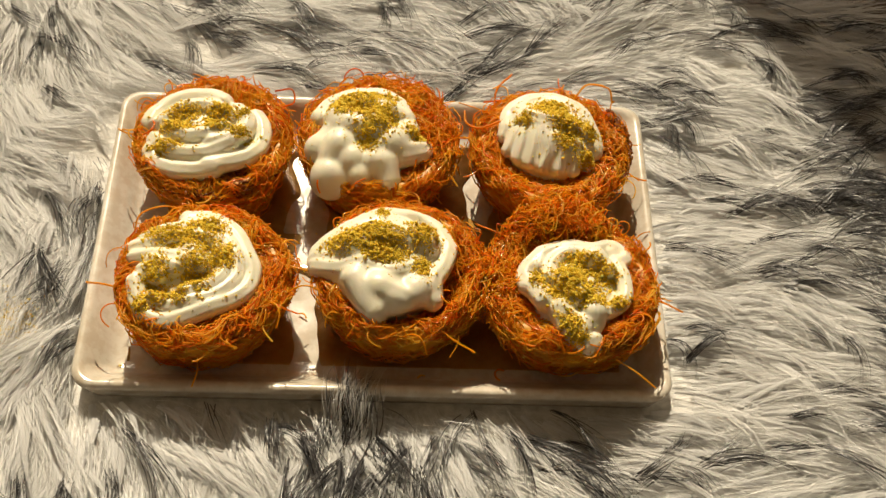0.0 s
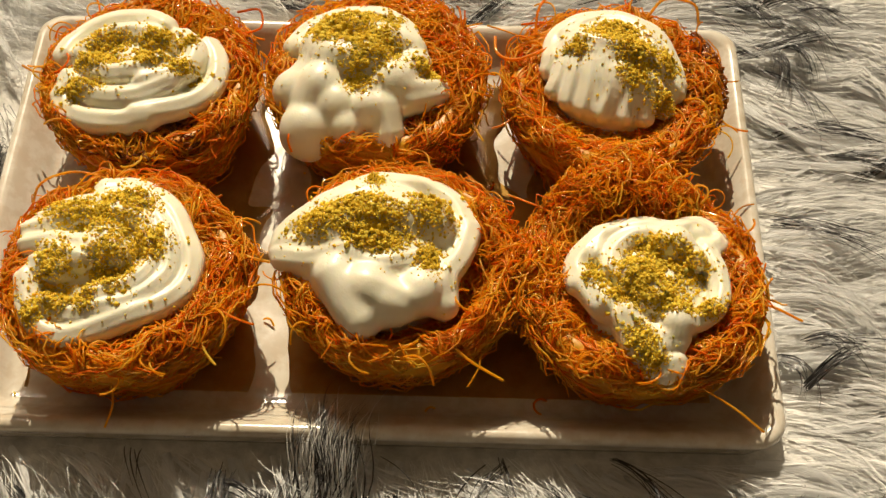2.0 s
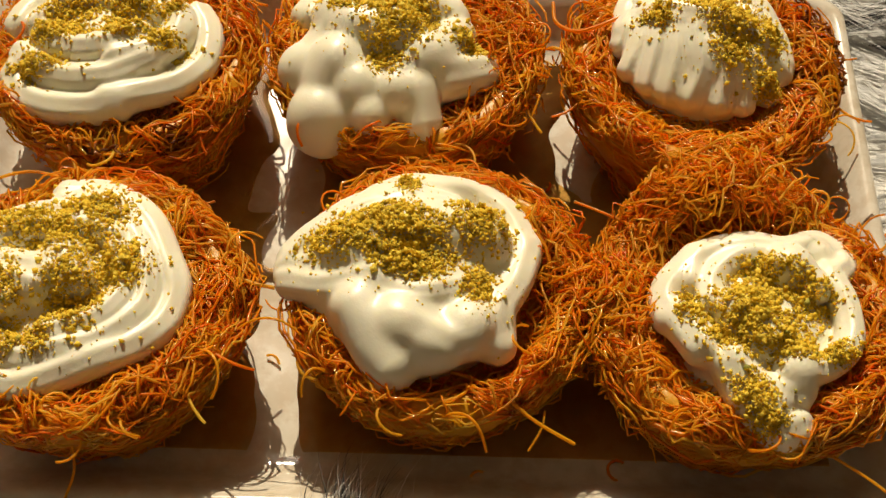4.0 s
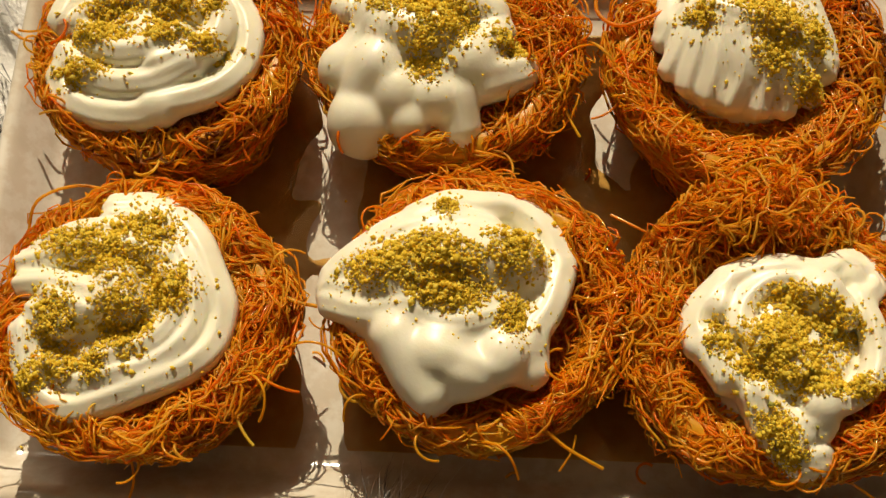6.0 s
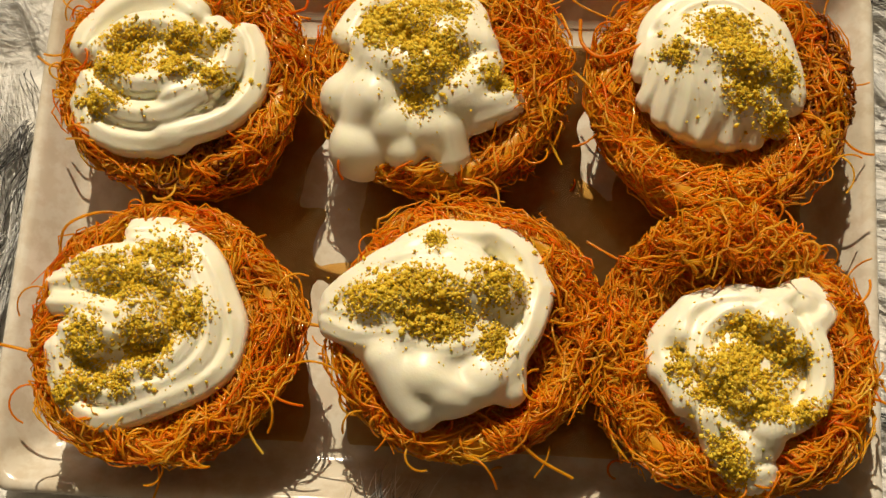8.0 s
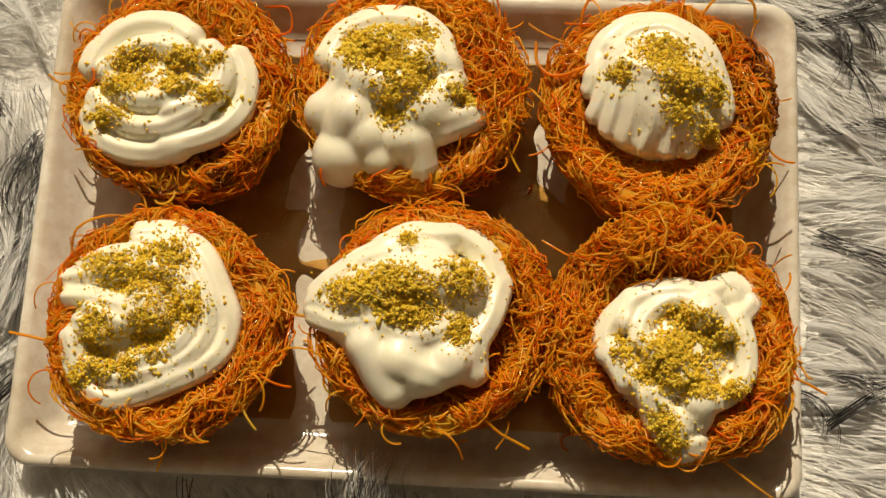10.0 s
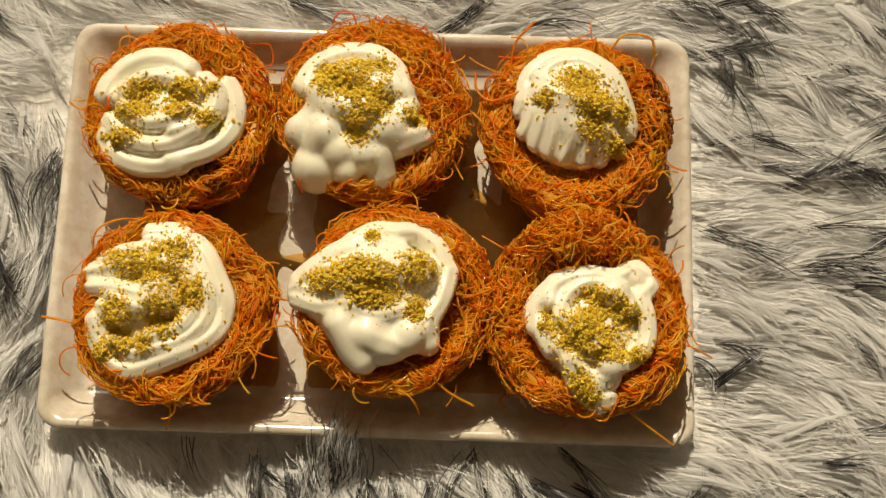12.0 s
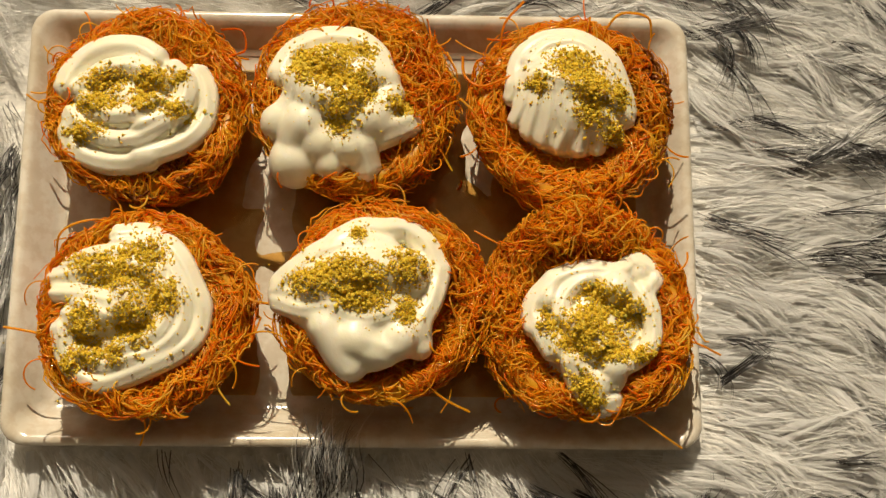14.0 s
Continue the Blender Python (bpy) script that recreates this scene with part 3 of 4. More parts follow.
    rad = rng.uniform(0.00028, 0.00054, (len(P), 1)) * (1 - 0.35 * np.abs(2 * s - 1) ** 4)
    V, q = tubes(P, rad)
    # darker, baked-through patches
    for px, py, sx, sy, n in burnt:
        head = rng.uniform(0, 6.28, (n, 1))
        th, ln = head + rng.normal(0, 2.6, (n, 1)) * (s - 0.5), rng.uniform(0.006, 0.018, (n, 1))
        x = px + sx * rng.normal(0, 0.5, (n, 1)) + np.cumsum(np.cos(th) * ln / (K - 1), 1)
        y = py + sy * rng.normal(0, 0.5, (n, 1)) + np.cumsum(np.sin(th) * ln / (K - 1), 1)
        lim = 1.02 * R / np.maximum(np.sqrt(x * x + y * y), 1.02 * R)
        z = top + 0.001 + rng.uniform(-0.002, 0.004, (n, 1)) + 0 * x
        Vb, qb = tubes(np.stack([x * lim, y * lim, z], -1) + wobble(n, 0.0009), np.repeat(rng.uniform(0.0004, 0.0007, (n, 1)), K, 1))
        tagged(mesh_object("browned_thread", Vb, None, MAT_BURNT, nest, "dark browned threads", quads=qb), kind="stuff")
    tagged(mesh_object("thread_mass", V, None, MAT_THREAD, nest, "wound crisp orange pastry threads", quads=q), kind="stuff")
    # loose threads that curl off the rim
    for i in range(n_loose):
        a = rng.uniform(0, 6.28)
        r0 = R * rng.uniform(0.80, 0.98)
        hd, cv, L = a + rng.choice([-1, 1]) * rng.uniform(0.7, 2.0), rng.normal(0, 3.2), rng.uniform(0.010, 0.026)
        k = 12
        u = np.linspace(0, 1, k)
        th = hd + cv * u
        st = L / (k - 1)
        x = r0 * np.cos(a) + np.cumsum(np.cos(th) * st) - st * np.cos(hd)
        y = r0 * np.sin(a) + np.cumsum(np.sin(th) * st) - st * np.sin(hd)
        z = top - 0.001 + rng.uniform(0.000, 0.011) * np.sin(np.pi * (0.1 + 0.8 * u)) + 0.0005
        V, q = tubes(np.stack([x, y, z], -1)[None], np.full((1, k), rng.uniform(0.00034, 0.00056)), 5)
        mesh_object("loose_thread", V, None, MAT_THREAD, nest, quads=q)
    return nest


def stray_thread(nest, pts, r=0.0005):
    V, q = tubes(catmull(pts, 5)[None], np.full((1, (len(pts) - 1) * 5 + 1), r), 5)
    mesh_object("stray_thread", V, None, MAT_THREAD, nest, "single long stray thread", quads=q)


nests = [
    build_nest(11, -0.106, 0.053, 0.0495, burnt=((0.006, -0.036, 0.026, 0.010, 110),)),
    build_nest(12, -0.002, 0.057, 0.0495, piles=((0.030, 0.006, 0.018, 0.042, 0.055, 380), (0.0, 0.042, 0.035, 0.012, 0.050, 170))),
    build_nest(13, 0.108, 0.052, 0.0500, burnt=((0.040, 0.003, 0.008, 0.022, 120),)),
    build_nest(14, -0.102, -0.0535, 0.0505),
    build_nest(15, 0.014, -0.047, 0.0490, hollow=0.030, piles=((0.040, 0.012, 0.009, 0.030, 0.047, 150),)),
    build_nest(16, 0.115, -0.053, 0.0505, piles=((-0.008, 0.043, 0.038, 0.014, 0.066, 760), (-0.040, 0.004, 0.010, 0.036, 0.052, 260))),
]


stray_thread(nests[4], [(0.004, -0.030, 0.040), (0.017, -0.037, 0.044), (0.030, -0.047, 0.042), (0.043, -0.053, 0.038)], 0.00062)
stray_thread(nests[4], [(0.034, -0.042, 0.038), (0.033, -0.047, 0.036), (0.029, -0.053, 0.032)], 0.0004)
stray_thread(nests[5], [(0.036, -0.012, 0.044), (0.050, -0.013, 0.045), (0.064, -0.019, 0.043)], 0.00055)
stray_thread(nests[5], [(-0.036, 0.031, 0.045), (-0.046, 0.036, 0.045), (-0.056, 0.042, 0.043)], 0.0005)
stray_thread(nests[5], [(0.020, -0.046, 0.036), (0.034, -0.056, 0.036), (0.046, -0.063, 0.030)], 0.0005)
stray_thread(nests[3], [(-0.044, -0.012, 0.042), (-0.054, -0.010, 0.044), (-0.066, -0.008, 0.043)], 0.0007)
stray_thread(nests[3], [(0.046, 0.010, 0.042), (0.054, 0.006, 0.043), (0.061, 0.005, 0.042)], 0.0007)
stray_thread(nests[3], [(0.000, -0.046, 0.030), (0.001, -0.054, 0.024), (-0.002, -0.062, 0.0185)], 0.0005)
stray_thread(nests[2], [(-0.018, 0.023, 0.052), (-0.032, 0.015, 0.051), (-0.046, 0.011, 0.048), (-0.054, 0.018, 0.045), (-0.055, 0.028, 0.045)], 0.0008)
stray_thread(nests[2], [(-0.036, 0.030, 0.044), (-0.034, 0.044, 0.049), (-0.024, 0.056, 0.051)], 0.0007)
stray_thread(nests[2], [(0.018, 0.044, 0.044), (0.026, 0.051, 0.049), (0.040, 0.050, 0.047), (0.042, 0.040, 0.044)], 0.0007)
stray_thread(nests[0], [(-0.046, 0.000, 0.042), (-0.054, 0.000, 0.044), (-0.060, 0.004, 0.043)], 0.0006)
stray_thread(nests[0], [(0.036, 0.040, 0.044), (0.047, 0.038, 0.048), (0.049, 0.028, 0.047), (0.041, 0.026, 0.044)], 0.0006)
stray_thread(nests[3], [(-0.043, 0.026, 0.044), (-0.040, 0.038, 0.049), (-0.026, 0.044, 0.050), (-0.010, 0.043, 0.046)], 0.0006)
stray_thread(nests[5], [(-0.034, -0.040, 0.040), (-0.024, -0.045, 0.043), (-0.022, -0.037, 0.044), (-0.030, -0.036, 0.043), (-0.027, -0.043, 0.041)], 0.0008)


# ---- whipped cream ----
def surface_nets(F, origin, h):
    """The zero surface of a field on a grid, as one vertex a cell and quads."""
    inside = F < 0
    nx, ny, nz = F.shape
    acc = np.zeros((nx - 1, ny - 1, nz - 1, 3), np.float32)
    cnt = np.zeros((nx - 1, ny - 1, nz - 1), np.float32)
    corner = [(i, j, k) for i in (0, 1) for j in (0, 1) for k in (0, 1)]

    def sub(A, c):
        return A[c[0]:nx - 1 + c[0], c[1]:ny - 1 + c[1], c[2]:nz - 1 + c[2]]
    for c in corner:
        for ax in range(3):
            if c[ax] == 0:
                d = list(c)
                d[ax] = 1
                f0, f1 = sub(F, c), sub(F, d)
                cross = (f0 < 0) != (f1 < 0)
                t = np.where(cross, f0 / np.where(cross, f0 - f1, 1), 0)
                for q in range(3):
                    acc[..., q] += np.where(cross, c[q] + (t if q == ax else 0), 0)
                cnt += cross
    used = cnt > 0
    ids = np.full(used.shape, -1, np.int64)
    ids[used] = np.arange(used.sum())
    cell = np.argwhere(used)
    verts = (cell + acc[used] / cnt[used][:, None]) * h + np.asarray(origin)
    quads = []
    for ax in range(3):
        o1, o2 = (ax + 1) % 3, (ax + 2) % 3
        a = [slice(1, -1)] * 3
        b = list(a)
        a[ax], b[ax] = slice(0, -1), slice(1, None)
        s0, s1 = inside[tuple(a)], inside[tuple(b)]
        for flip, sel in ((False, s0 & ~s1), (True, ~s0 & s1)):
            p = np.argwhere(sel)
            p[:, o1] += 1
            p[:, o2] += 1

            def at(d1, d2):
                v = p.copy()
                v[:, o1] += d1
                v[:, o2] += d2
                return ids[v[:, 0], v[:, 1], v[:, 2]]
            q = [at(-1, -1), at(0, -1), at(0, 0), at(-1, 0)]
            quads.append(np.stack(q[::-1] if flip else q, 1))
    return verts, np.concatenate(quads)


creams = []


def build_cream(nest_at, strokes, dome, fill, base=0.0405, soft=0.0007, label=""):
    """Cream piped in strokes: each is a radius and its way over the nest, all in millimetres from the nest's middle."""
    pts = np.array([p for r, w in strokes for p in w], float) * 0.001
    mid = (pts.max(0) + pts.min(0)) / 2
    reach = np.abs(pts - mid).max() + 0.008
    h = 0.0007
    lo = np.array([pts[:, 0].min() - 0.016, pts[:, 1].min() - 0.016, 0.024])
    hi = np.array([pts[:, 0].max() + 0.016, pts[:, 1].max() + 0.016, 0.074])
    nn = np.ceil((hi - lo) / h).astype(int)
    gx, gy, gz = [(lo[i] + h * np.arange(nn[i])).astype(np.float32) for i in range(3)]
    X, Y, Z = gx[:, None, None], gy[None, :, None], gz[None, None, :]
    # a low mound under the strokes
    fx, fy, fz = fill
    q = np.sqrt(((X - mid[0]) / fx) ** 2 + ((Y - mid[1]) / fy) ** 2 + ((Z - 0.036) / fz) ** 2)
    E = np.exp(np.clip(-(q - 1) * fz / soft, -60, 60))
    for r, way in strokes:
        r *= 0.001
        w = np.asarray(way, float) * 0.001
        d2 = ((w - mid) ** 2).sum(1) / reach ** 2
        z = base + dome * (1 - np.clip(d2, 0, 1)) - 0.25 * r
        c = catmull(np.column_stack([w, z]), 4)
        D = lat = None
        for a, b in zip(c, c[1:] if len(c) > 1 else c):
            ab = b - a
            L = float(ab @ ab) + 1e-12
            t = np.clip(((X - a[0]) * ab[0] + (Y - a[1]) * ab[1] + (Z - a[2]) * ab[2]) / L, 0, 1)
            g = np.sqrt((X - a[0] - t * ab[0]) ** 2 + (Y - a[1] - t * ab[1]) ** 2 + ((Z - a[2] - t * ab[2]) * 0.92) ** 2)
            across = ((X - a[0]) * ab[1] - (Y - a[1]) * ab[0]) / (math.hypot(ab[0], ab[1]) + 1e-9) + 0 * Z
            lat = across if D is None else np.where(g < D, across, lat)
            D = g if D is None else np.minimum(D, g)
        # the star nozzle leaves fine grooves along the stroke
        ridge = 0.05 * r * np.cos(np.clip(lat / r, -1.2, 1.2) * 6.0) if len(c) > 3 and r < 0.0075 else 0
        E = E + np.exp(np.clip(-(D - 1.08 * r - ridge) / soft, -60, 60))
    F = -soft * np.log(E)
    F = F + 0.00035 * np.sin(X * 210 + Y * 120) * np.sin(Y * 190 - X * 90 + Z * 150)
    V, qd = surface_nets(F.astype(np.float32), lo, h)
    ob = mesh_object("cream_swirl", V, None, MAT_CREAM, quads=qd)
    ob.location = (nest_at[0], nest_at[1], FLOOR_Z)
    tagged(ob, label, "cream", "cream swirls on the nests")
    creams.append((ob, V, qd))
    return ob

build_cream(nests[0].location, [
    (6.6, [(-39, 7), (-36, 15), (-28, 23), (-17, 27), (-5, 26), (5, 20)]),
    (5.4, [(-30, 4), (-20, 12), (-5, 14), (8, 7)]),
    (5.2, [(14, 15), (20, 9), (21, -1), (14, -10), (2, -16)]),
    (5.2, [(26, 15), (30, 7), (31, -6), (25, -18), (13, -26), (0, -30)]),
    (5.6, [(-37, -16), (-32, -25), (-21, -31), (-8, -33), (4, -31)]),
    (4.8, [(-35, -8), (-27, -17), (-14, -23), (0, -22), (12, -15)]),
    (4.8, [(-27, -3), (-15, -11), (-3, -11), (8, -4)]),
], 0.018, (0.034, 0.029, 0.0215), soft=0.0009, label='piped white cream swirl with curved ridges on a pastry nest')
build_cream(nests[1].location, [
    (7.0, [(-36, 11), (-31, 22), (-19, 29), (-8, 30), (3, 27), (11, 19), (13, 9)]),
    (12.0, [(-29, -33)]),
    (9.0, [(-16, -26)]),
    (9.0, [(-27, -21)]),
    (8.0, [(-2, -28)]),
    (8.5, [(10, -14)]),
    (9.0, [(-37, -14)]),
    (10.5, [(-23, -16)]),
    (7.5, [(-11, -35)]),
    (7.2, [(4, -27), (7, -36)]),
    (8.0, [(6, -16)]),
    (5.5, [(-1, -20)]),
    (5.8, [(17, 7)]),
    (5.8, [(20, -1)]),
    (7.2, [(27, -13), (15, -20)]),
    (7.0, [(16, -6)]),
    (6.5, [(9, -11)]),
    (10.0, [(-24, 5), (-11, 14), (3, 6)]),
    (10.0, [(-18, -3), (-2, -6)]),
    (6.0, [(-28, -1), (-34, -10)]),
], 0.018, (0.031, 0.031, 0.0220), soft=0.0013, label='lumpy white cream dollops on a pastry nest')
build_cream(nests[2].location, [
    (4.2, [(-29, 11), (-28, 22), (-21, 33), (-9, 38), (4, 37), (15, 30), (22, 20), (26, 9), (28, -1)]),
    (4.0, [(-21, 23), (-12, 31), (1, 33), (11, 27), (16, 16), (20, 4)]),
    (3.6, [(-31, 5), (-25, 14), (-16, 20)]),
    (3.9, [(-20, 12), (-26, -2), (-28, -6)]),
    (3.9, [(-16, 7), (-20, -6), (-22, -13)]),
    (3.9, [(-11, 6), (-13, -9), (-15, -17)]),
    (3.9, [(-6, 1), (-4, -12), (-7, -20)]),
    (3.9, [(1, -3), (4, -14), (3, -21)]),
    (3.9, [(8, -8), (13, -16), (13, -20)]),
    (3.9, [(14, -5), (21, -12), (22, -15)]),
    (3.9, [(18, 2), (28, -5)]),
    (6.0, [(-14, 12), (-2, 7), (10, 4)]),
], 0.020, (0.030, 0.033, 0.0255), soft=0.0011, label='pleated round white cream rosette on a pastry nest')
build_cream(nests[3].location, [
    (4.6, [(-33, -3), (-22, -8)]),
    (5.0, [(-27, 1), (-14, -4)]),
    (5.2, [(-12, 37.5), (-2, 38.5), (9, 34.5), (19, 23.5), (26, 9.5), (29, -1.5), (26, -12.5), (18, -20.5), (7, -26.5), (-5, -31.5), (-17, -34.5), (-28, -30.5), (-35, -19.5), (-37, -9.5)]),
    (4.2, [(2, 31.5), (12, 22.5), (19, 8.5), (21, -3.5), (17, -12.5), (9, -19.5), (-2, -23.5), (-15, -26.5), (-26, -21.5)]),
    (3.8, [(10, 11.5), (14, -1.5), (10, -10.5), (3, -15.5), (-7, -18.5)]),
    (4.4, [(-42, 16.5), (-31, 17.5), (-18, 19.5), (-3, 21.5), (8, 17.5)]),
    (4.4, [(-40, 7.5), (-28, 6.5), (-15, 3.5)]),
    (4.2, [(-36, 22.5), (-24, 26.5), (-14, 27.5), (-1, 27.5)]),
    (4.4, [(-12, 33.5), (-1, 32.5), (5, 25.5)]),
    (6.2, [(-9, 0.5), (-7, 7.5), (-2, -0.5)]),
], 0.015, (0.033, 0.033, 0.0165), soft=0.0009, label='hollow-centred white cream swirl on a pastry nest')
build_cream(nests[4].location, [
    (6.2, [(-48, 7), (-39, 14), (-27, 22), (-14, 25)]),
    (4.6, [(-49, -2), (-38, -6), (-25, -6), (-12, -3)]),
    (4.4, [(-50, 3), (-41, 2), (-32, 1)]),
    (5.6, [(-21, 28), (-10, 34), (0, 34), (11, 35), (21, 28), (27, 16)]),
    (5.0, [(27, 11), (24, -1), (19, -11), (19, -22)]),
    (8.0, [(-26, -15), (-20, -26), (-15, -32)]),
    (9.0, [(-13, -20)]),
    (8.0, [(-4, -27)]),
    (8.5, [(8, -20)]),
    (7.0, [(-9, -22), (2, -25)]),
    (7.0, [(10, -19)]),
    (4.4, [(18, -24)]),
    (10.5, [(-28, 6), (-10, 12), (11, 13)]),
    (3.6, [(-20, -7), (-14, -11), (-4, -11), (6, -7)]),
    (6.0, [(-9, 26), (2, 22)]),
], 0.019, (0.037, 0.032, 0.0265), soft=0.0015, label='smooth lobed white cream slipping down a pastry nest')
build_cream(nests[5].location, [
    (8.0, [(0, -36)]),
    (7.5, [(10, -26)]),
    (8.0, [(12, 12)]),
    (5.2, [(-27, -6), (-28, 2), (-21, 12), (-10, 19), (1, 21), (13, 20), (23, 25), (30, 24)]),
    (4.0, [(-15, -2), (-13, 7), (-5, 15), (6, 17), (16, 12), (21, 4)]),
    (4.2, [(26, 11), (29, 2), (30, -10), (26, -19), (17, -25), (9, -23)]),
    (4.8, [(31, 23), (32, 18), (28, 13)]),
    (4.2, [(26, 29)]),
    (5.2, [(24, 20)]),
    (6.2, [(-23, -8), (-18, -18)]),
    (6.2, [(-9, -24), (-4, -36), (4, -43), (9, -42)]),
    (5.0, [(-6, -28), (4, -33), (11, -33)]),
    (7.5, [(-6, -7), (1, -17)]),
    (5.0, [(-17, 16), (-20, 7)]),
], 0.015, (0.027, 0.033, 0.0175), soft=0.0009, label='looped white cream ropes on a pastry nest')


# ---- ground pistachio ----
from mathutils.bvhtree import BVHTree
ICO_V = np.array([(1, 0, 0), (-1, 0, 0), (0, 1, 0), (0, -1, 0), (0, 0, 1), (0, 0, -1)], float)
ICO_F = np.array([(0, 2, 4), (2, 1, 4), (1, 3, 4), (3, 0, 4), (2, 0, 5), (1, 2, 5), (3, 1, 5), (0, 3, 5)])


def crumbs(rng, places, sizes):
    """Angular crumbs: vertices and triangles."""
    n = len(places)
    rot = [Euler(rng.uniform(0, 6.28, 3)).to_matrix() for _ in range(n)]
    V = np.concatenate([(ICO_V * rng.uniform(0.55, 1.25, (len(ICO_V), 1)) * rng.uniform(0.6, 1.2, 3) * sz) @ np.array(r) + p for p, sz, r in zip(places, sizes, rot)])
    F = (ICO_F[None] + (np.arange(n) * len(ICO_V))[:, None, None]).reshape(-1, 3)
    return V, F


def build_pistachio(cream, seed, heaps, density=1.0):
    """Heaps (x, y, half-widths, in millimetres) of ground nut over one cream swirl, with single crumbs scattered round them."""
    ob, V, qd = cream
    rng = np.random.default_rng(seed)
    tree = BVHTree.FromPolygons([tuple(v) for v in V], [tuple(q) for q in qd])
    nut = thing("ground_pistachio", ob.location, "yellow-green ground pistachio sprinkled on white cream", "pistachio", "ground pistachio on the cream")
    places, sizes, big = [], [], []
    for hx, hy, sx, sy in heaps:
        for i in range(int(density * (60 + sx * sy * 9.0))):
            u = rng.normal(0, 0.50, 2)
            px, py = hx + sx * u[0], hy + sy * u[1]
            if noise.noise((px * 0.16, py * 0.16, seed)) + 0.5 * noise.noise((px * 0.45, py * 0.45, seed + 5)) < -0.72 + 0.55 * float(u @ u):
                continue
            hit, nor, _, _ = tree.ray_cast(Vector(((hx + sx * u[0]) * 0.001, (hy + sy * u[1]) * 0.001, 0.2)), Vector((0, 0, -1)))
            if hit is None or nor.z < 0.1:
                continue
            sz = float(np.clip(rng.lognormal(-7.62, 0.48), 0.00026, 0.0016))
            lump = 0.5 + noise.noise((px * 0.35, py * 0.35, seed + 9))
            up = sz * 0.15 + max(0.0, 1 - float(u @ u) * 1.3) * max(0.0, lump) * rng.uniform(0.2, 1.0) * 0.0030
            places.append(np.array(hit + nor * up))
            sizes.append(sz)
    # a thin dusting round the heaps
    for i in range(520):
        hx, hy, sx, sy = heaps[i % len(heaps)]
        u = rng.normal(0, 0.95, 2)
        hit, nor, _, _ = tree.ray_cast(Vector(((hx + sx * u[0]) * 0.001, (hy + sy * u[1]) * 0.001, 0.2)), Vector((0, 0, -1)))
        if hit is not None and nor.z > 0.2:
            sz = float(np.clip(rng.lognormal(-7.6, 0.4), 0.00025, 0.0011))
            places.append(np.array(hit + nor * sz * 0.1))
            sizes.append(sz)
    for i in range(60):
        hx, hy, sx, sy = heaps[i % len(heaps)]
        u = rng.normal(0, 1.0, 2)
        hit, nor, _, _ = tree.ray_cast(Vector(((hx + sx * u[0]) * 0.001, (hy + sy * u[1]) * 0.001, 0.2)), Vector((0, 0, -1)))
        if hit is not None and nor.z > 0.2:
            big.append((np.array(hit + nor * 0.0004), rng.uniform(0.0007, 0.0014)))
    Vc, Fc = crumbs(rng, places, sizes)
    tagged(mesh_object("fine_crumb", Vc, None, MAT_CRUMB, nut, smooth=False, quads=Fc), kind="stuff")
    for p, sz in big:
        Vc, Fc = crumbs(rng, [np.zeros(3)], [sz])
        b = mesh_object("nut_crumb", Vc, None, MAT_CRUMB, nut, smooth=False, quads=Fc)
        b.location = p


build_pistachio(creams[0], 31, [(-18, 6, 13, 8), (6, 7, 12, 8), (-21, -5, 13, 7), (2, -5, 10, 6), (-28, -19, 12, 6), (19, -8, 9, 5), (20, 10, 3, 3)])
build_pistachio(creams[1], 32, [(-13, 9, 19, 15), (1, -2, 14, 12), (1, 20, 12, 6), (25, -7, 9, 6), (-6, -16, 8, 10), (-24, 14, 8, 10)], 1.15)
build_pistachio(creams[2], 33, [(0, 19, 14, 12), (9, 6, 14, 10), (8, -6, 9, 9), (21, -15, 8, 7), (23, 4, 5, 8), (-19, 8, 6, 7)], 1.1)
build_pistachio(creams[3], 34, [(-23, 22, 16, 7), (1, 27, 14, 10), (-9, 14, 18, 8), (-1, -6, 12, 16), (-25, -8, 10, 12), (-17, -22, 18, 7), (-32, -27, 5, 6), (12, 5, 10, 10)])
build_pistachio(creams[4], 35, [(-34, 6, 14, 8), (-12, 4, 20, 10), (-18, 12, 16, 7), (12, 14, 12, 10), (-10, -3, 15, 7), (12, -8, 6, 9), (-12, 30, 5, 4)])
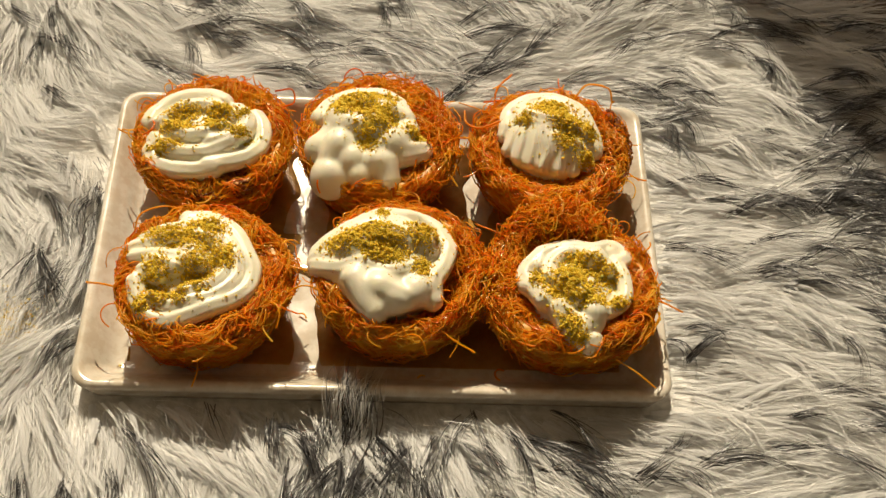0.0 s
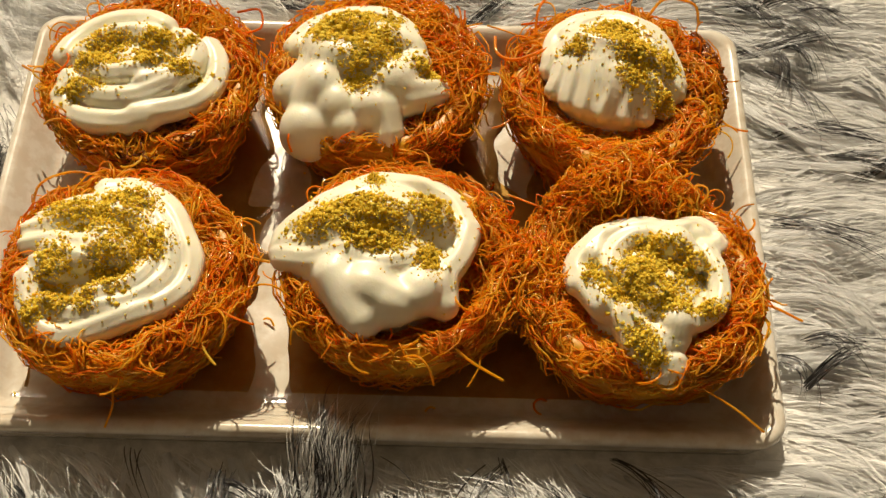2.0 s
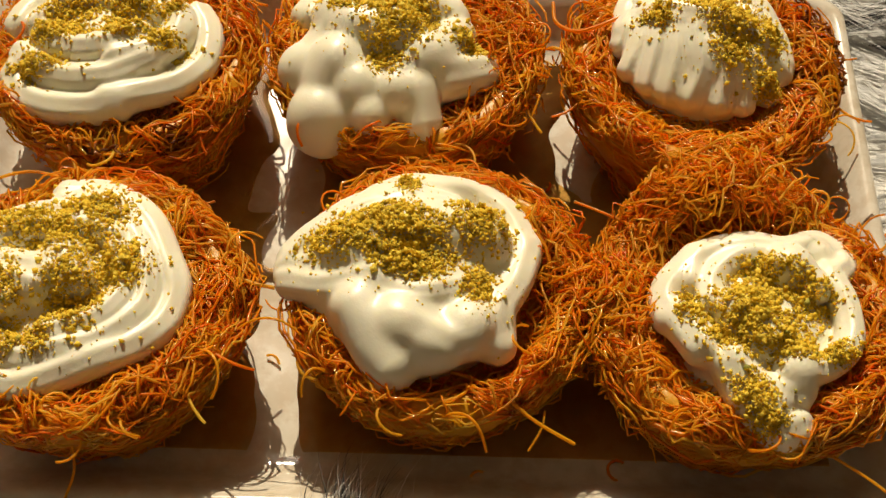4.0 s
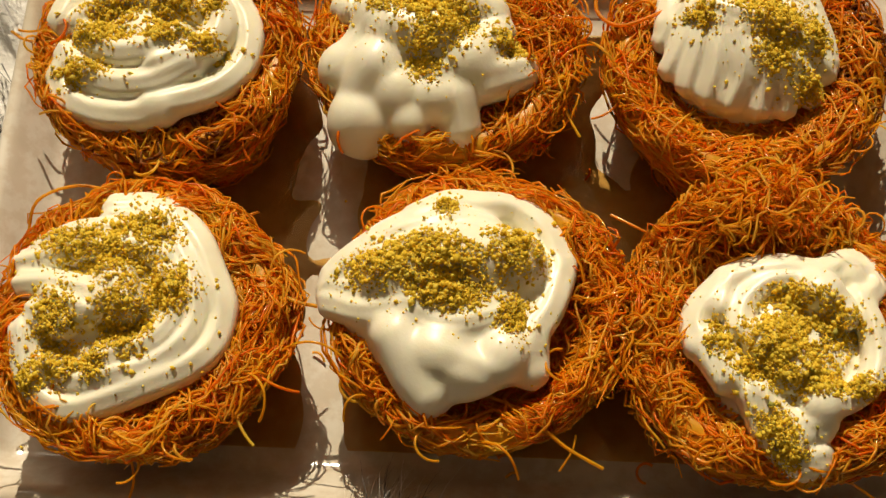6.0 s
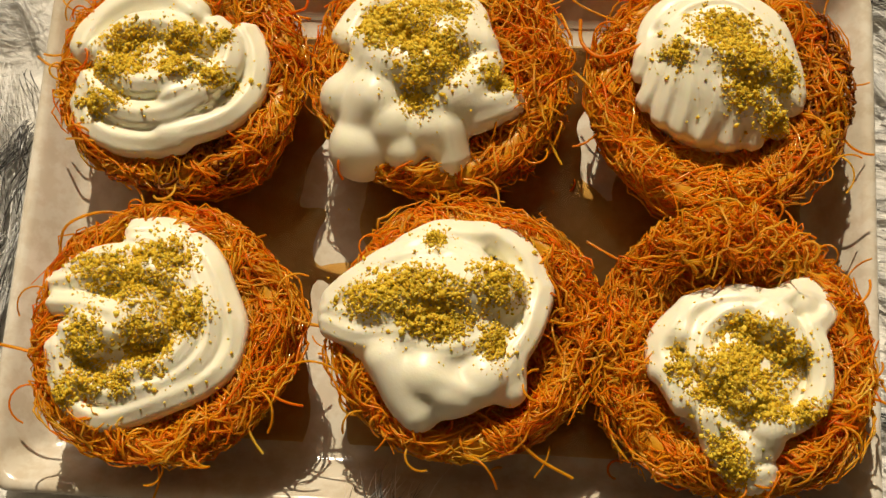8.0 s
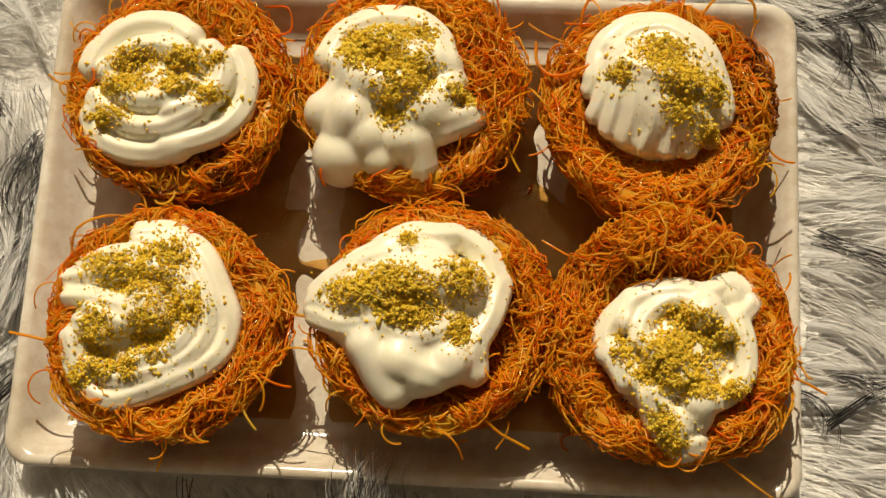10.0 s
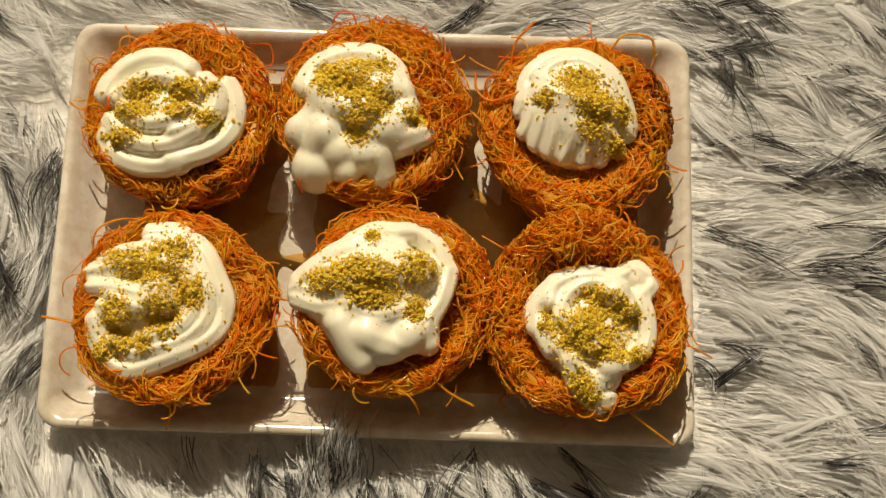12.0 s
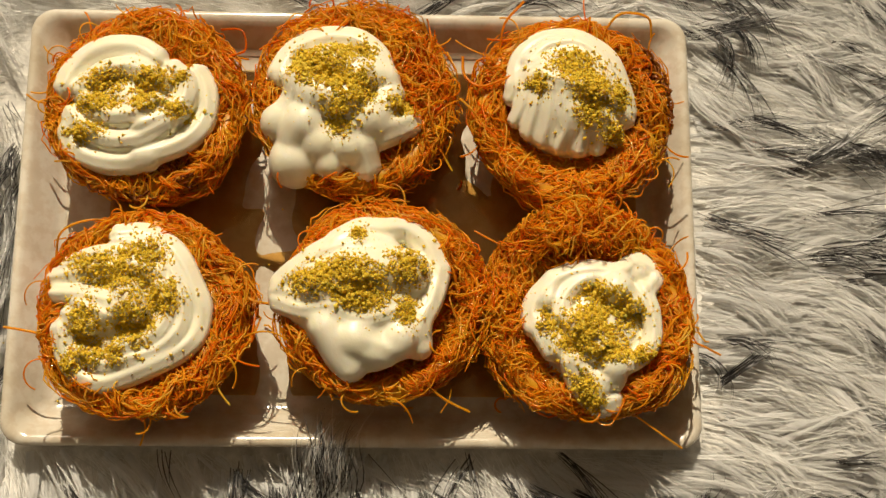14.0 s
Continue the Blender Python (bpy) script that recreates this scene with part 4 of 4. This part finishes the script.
build_pistachio(creams[5], 36, [(0, -6, 16, 14), (14, 0, 14, 8), (3, 9, 10, 6), (-8, -14, 12, 10), (25, -21, 10, 5), (-5, -36, 8, 9), (0, -44, 7, 6), (-22, -5, 5, 8), (8, -19, 14, 8)], 1.15)


def build_spill():
    """A little ground nut fallen into the pile of the rug."""
    rng = np.random.default_rng(77)
    n = 420
    p = np.stack([rng.normal(-0.222, 0.012, n), rng.normal(-0.066, 0.009, n), rng.uniform(0.008, 0.0145, n)], 1)
    V, F = crumbs(rng, p, rng.uniform(0.0003, 0.0008, n))
    tagged(mesh_object("spilled_pistachio", V, None, MAT_CRUMB, smooth=False, quads=F), "yellow ground pistachio fallen into the white fur", "pistachio", kind="stuff")


build_spill()


def build_tray_bits():
    """Single threads and crumbs of pastry fallen on the tray's floor."""
    rng = np.random.default_rng(91)
    for x, y, a, turn, L in ((0.078, -0.090, 2.4, 3.6, 0.014), (0.052, 0.022, 0.6, 1.2, 0.006), (-0.048, -0.052, 0.2, -1.5, 0.007), (0.030, -0.094, 3.0, 1.0, 0.005)):
        u = np.linspace(0, 1, 12)
        th = a + turn * u
        P = np.stack([np.cumsum(np.cos(th)) * L / 12, np.cumsum(np.sin(th)) * L / 12, 0.0006 + 0.0012 * np.sin(np.pi * u)], -1)
        V, q = tubes(P[None], np.full((1, 12), 0.0005), 5)
        ob = mesh_object("fallen_thread", V, None, MAT_THREAD, quads=q)
        ob.location = (x, y, FLOOR_Z + 0.0006)
        tagged(ob, "short curled orange pastry thread lying on the tray", "pastry thread", "fallen threads on the tray")
    for x, y in ((0.053, 0.025), (-0.040, 0.010), (-0.030, -0.012), (-0.046, -0.020), (0.096, -0.098), (-0.036, 0.030), (-0.150, -0.092)):
        V, F = crumbs(rng, [np.zeros(3)], [rng.uniform(0.0006, 0.0010)])
        ob = mesh_object("fallen_crumb", V, None, MAT_CRUMB, smooth=False, quads=F)
        ob.location = (x, y, FLOOR_Z + 0.0012)
        tagged(ob, "tiny yellow-brown nut crumb fallen on the tray", "crumb", "fallen crumbs on the tray")


build_tray_bits()
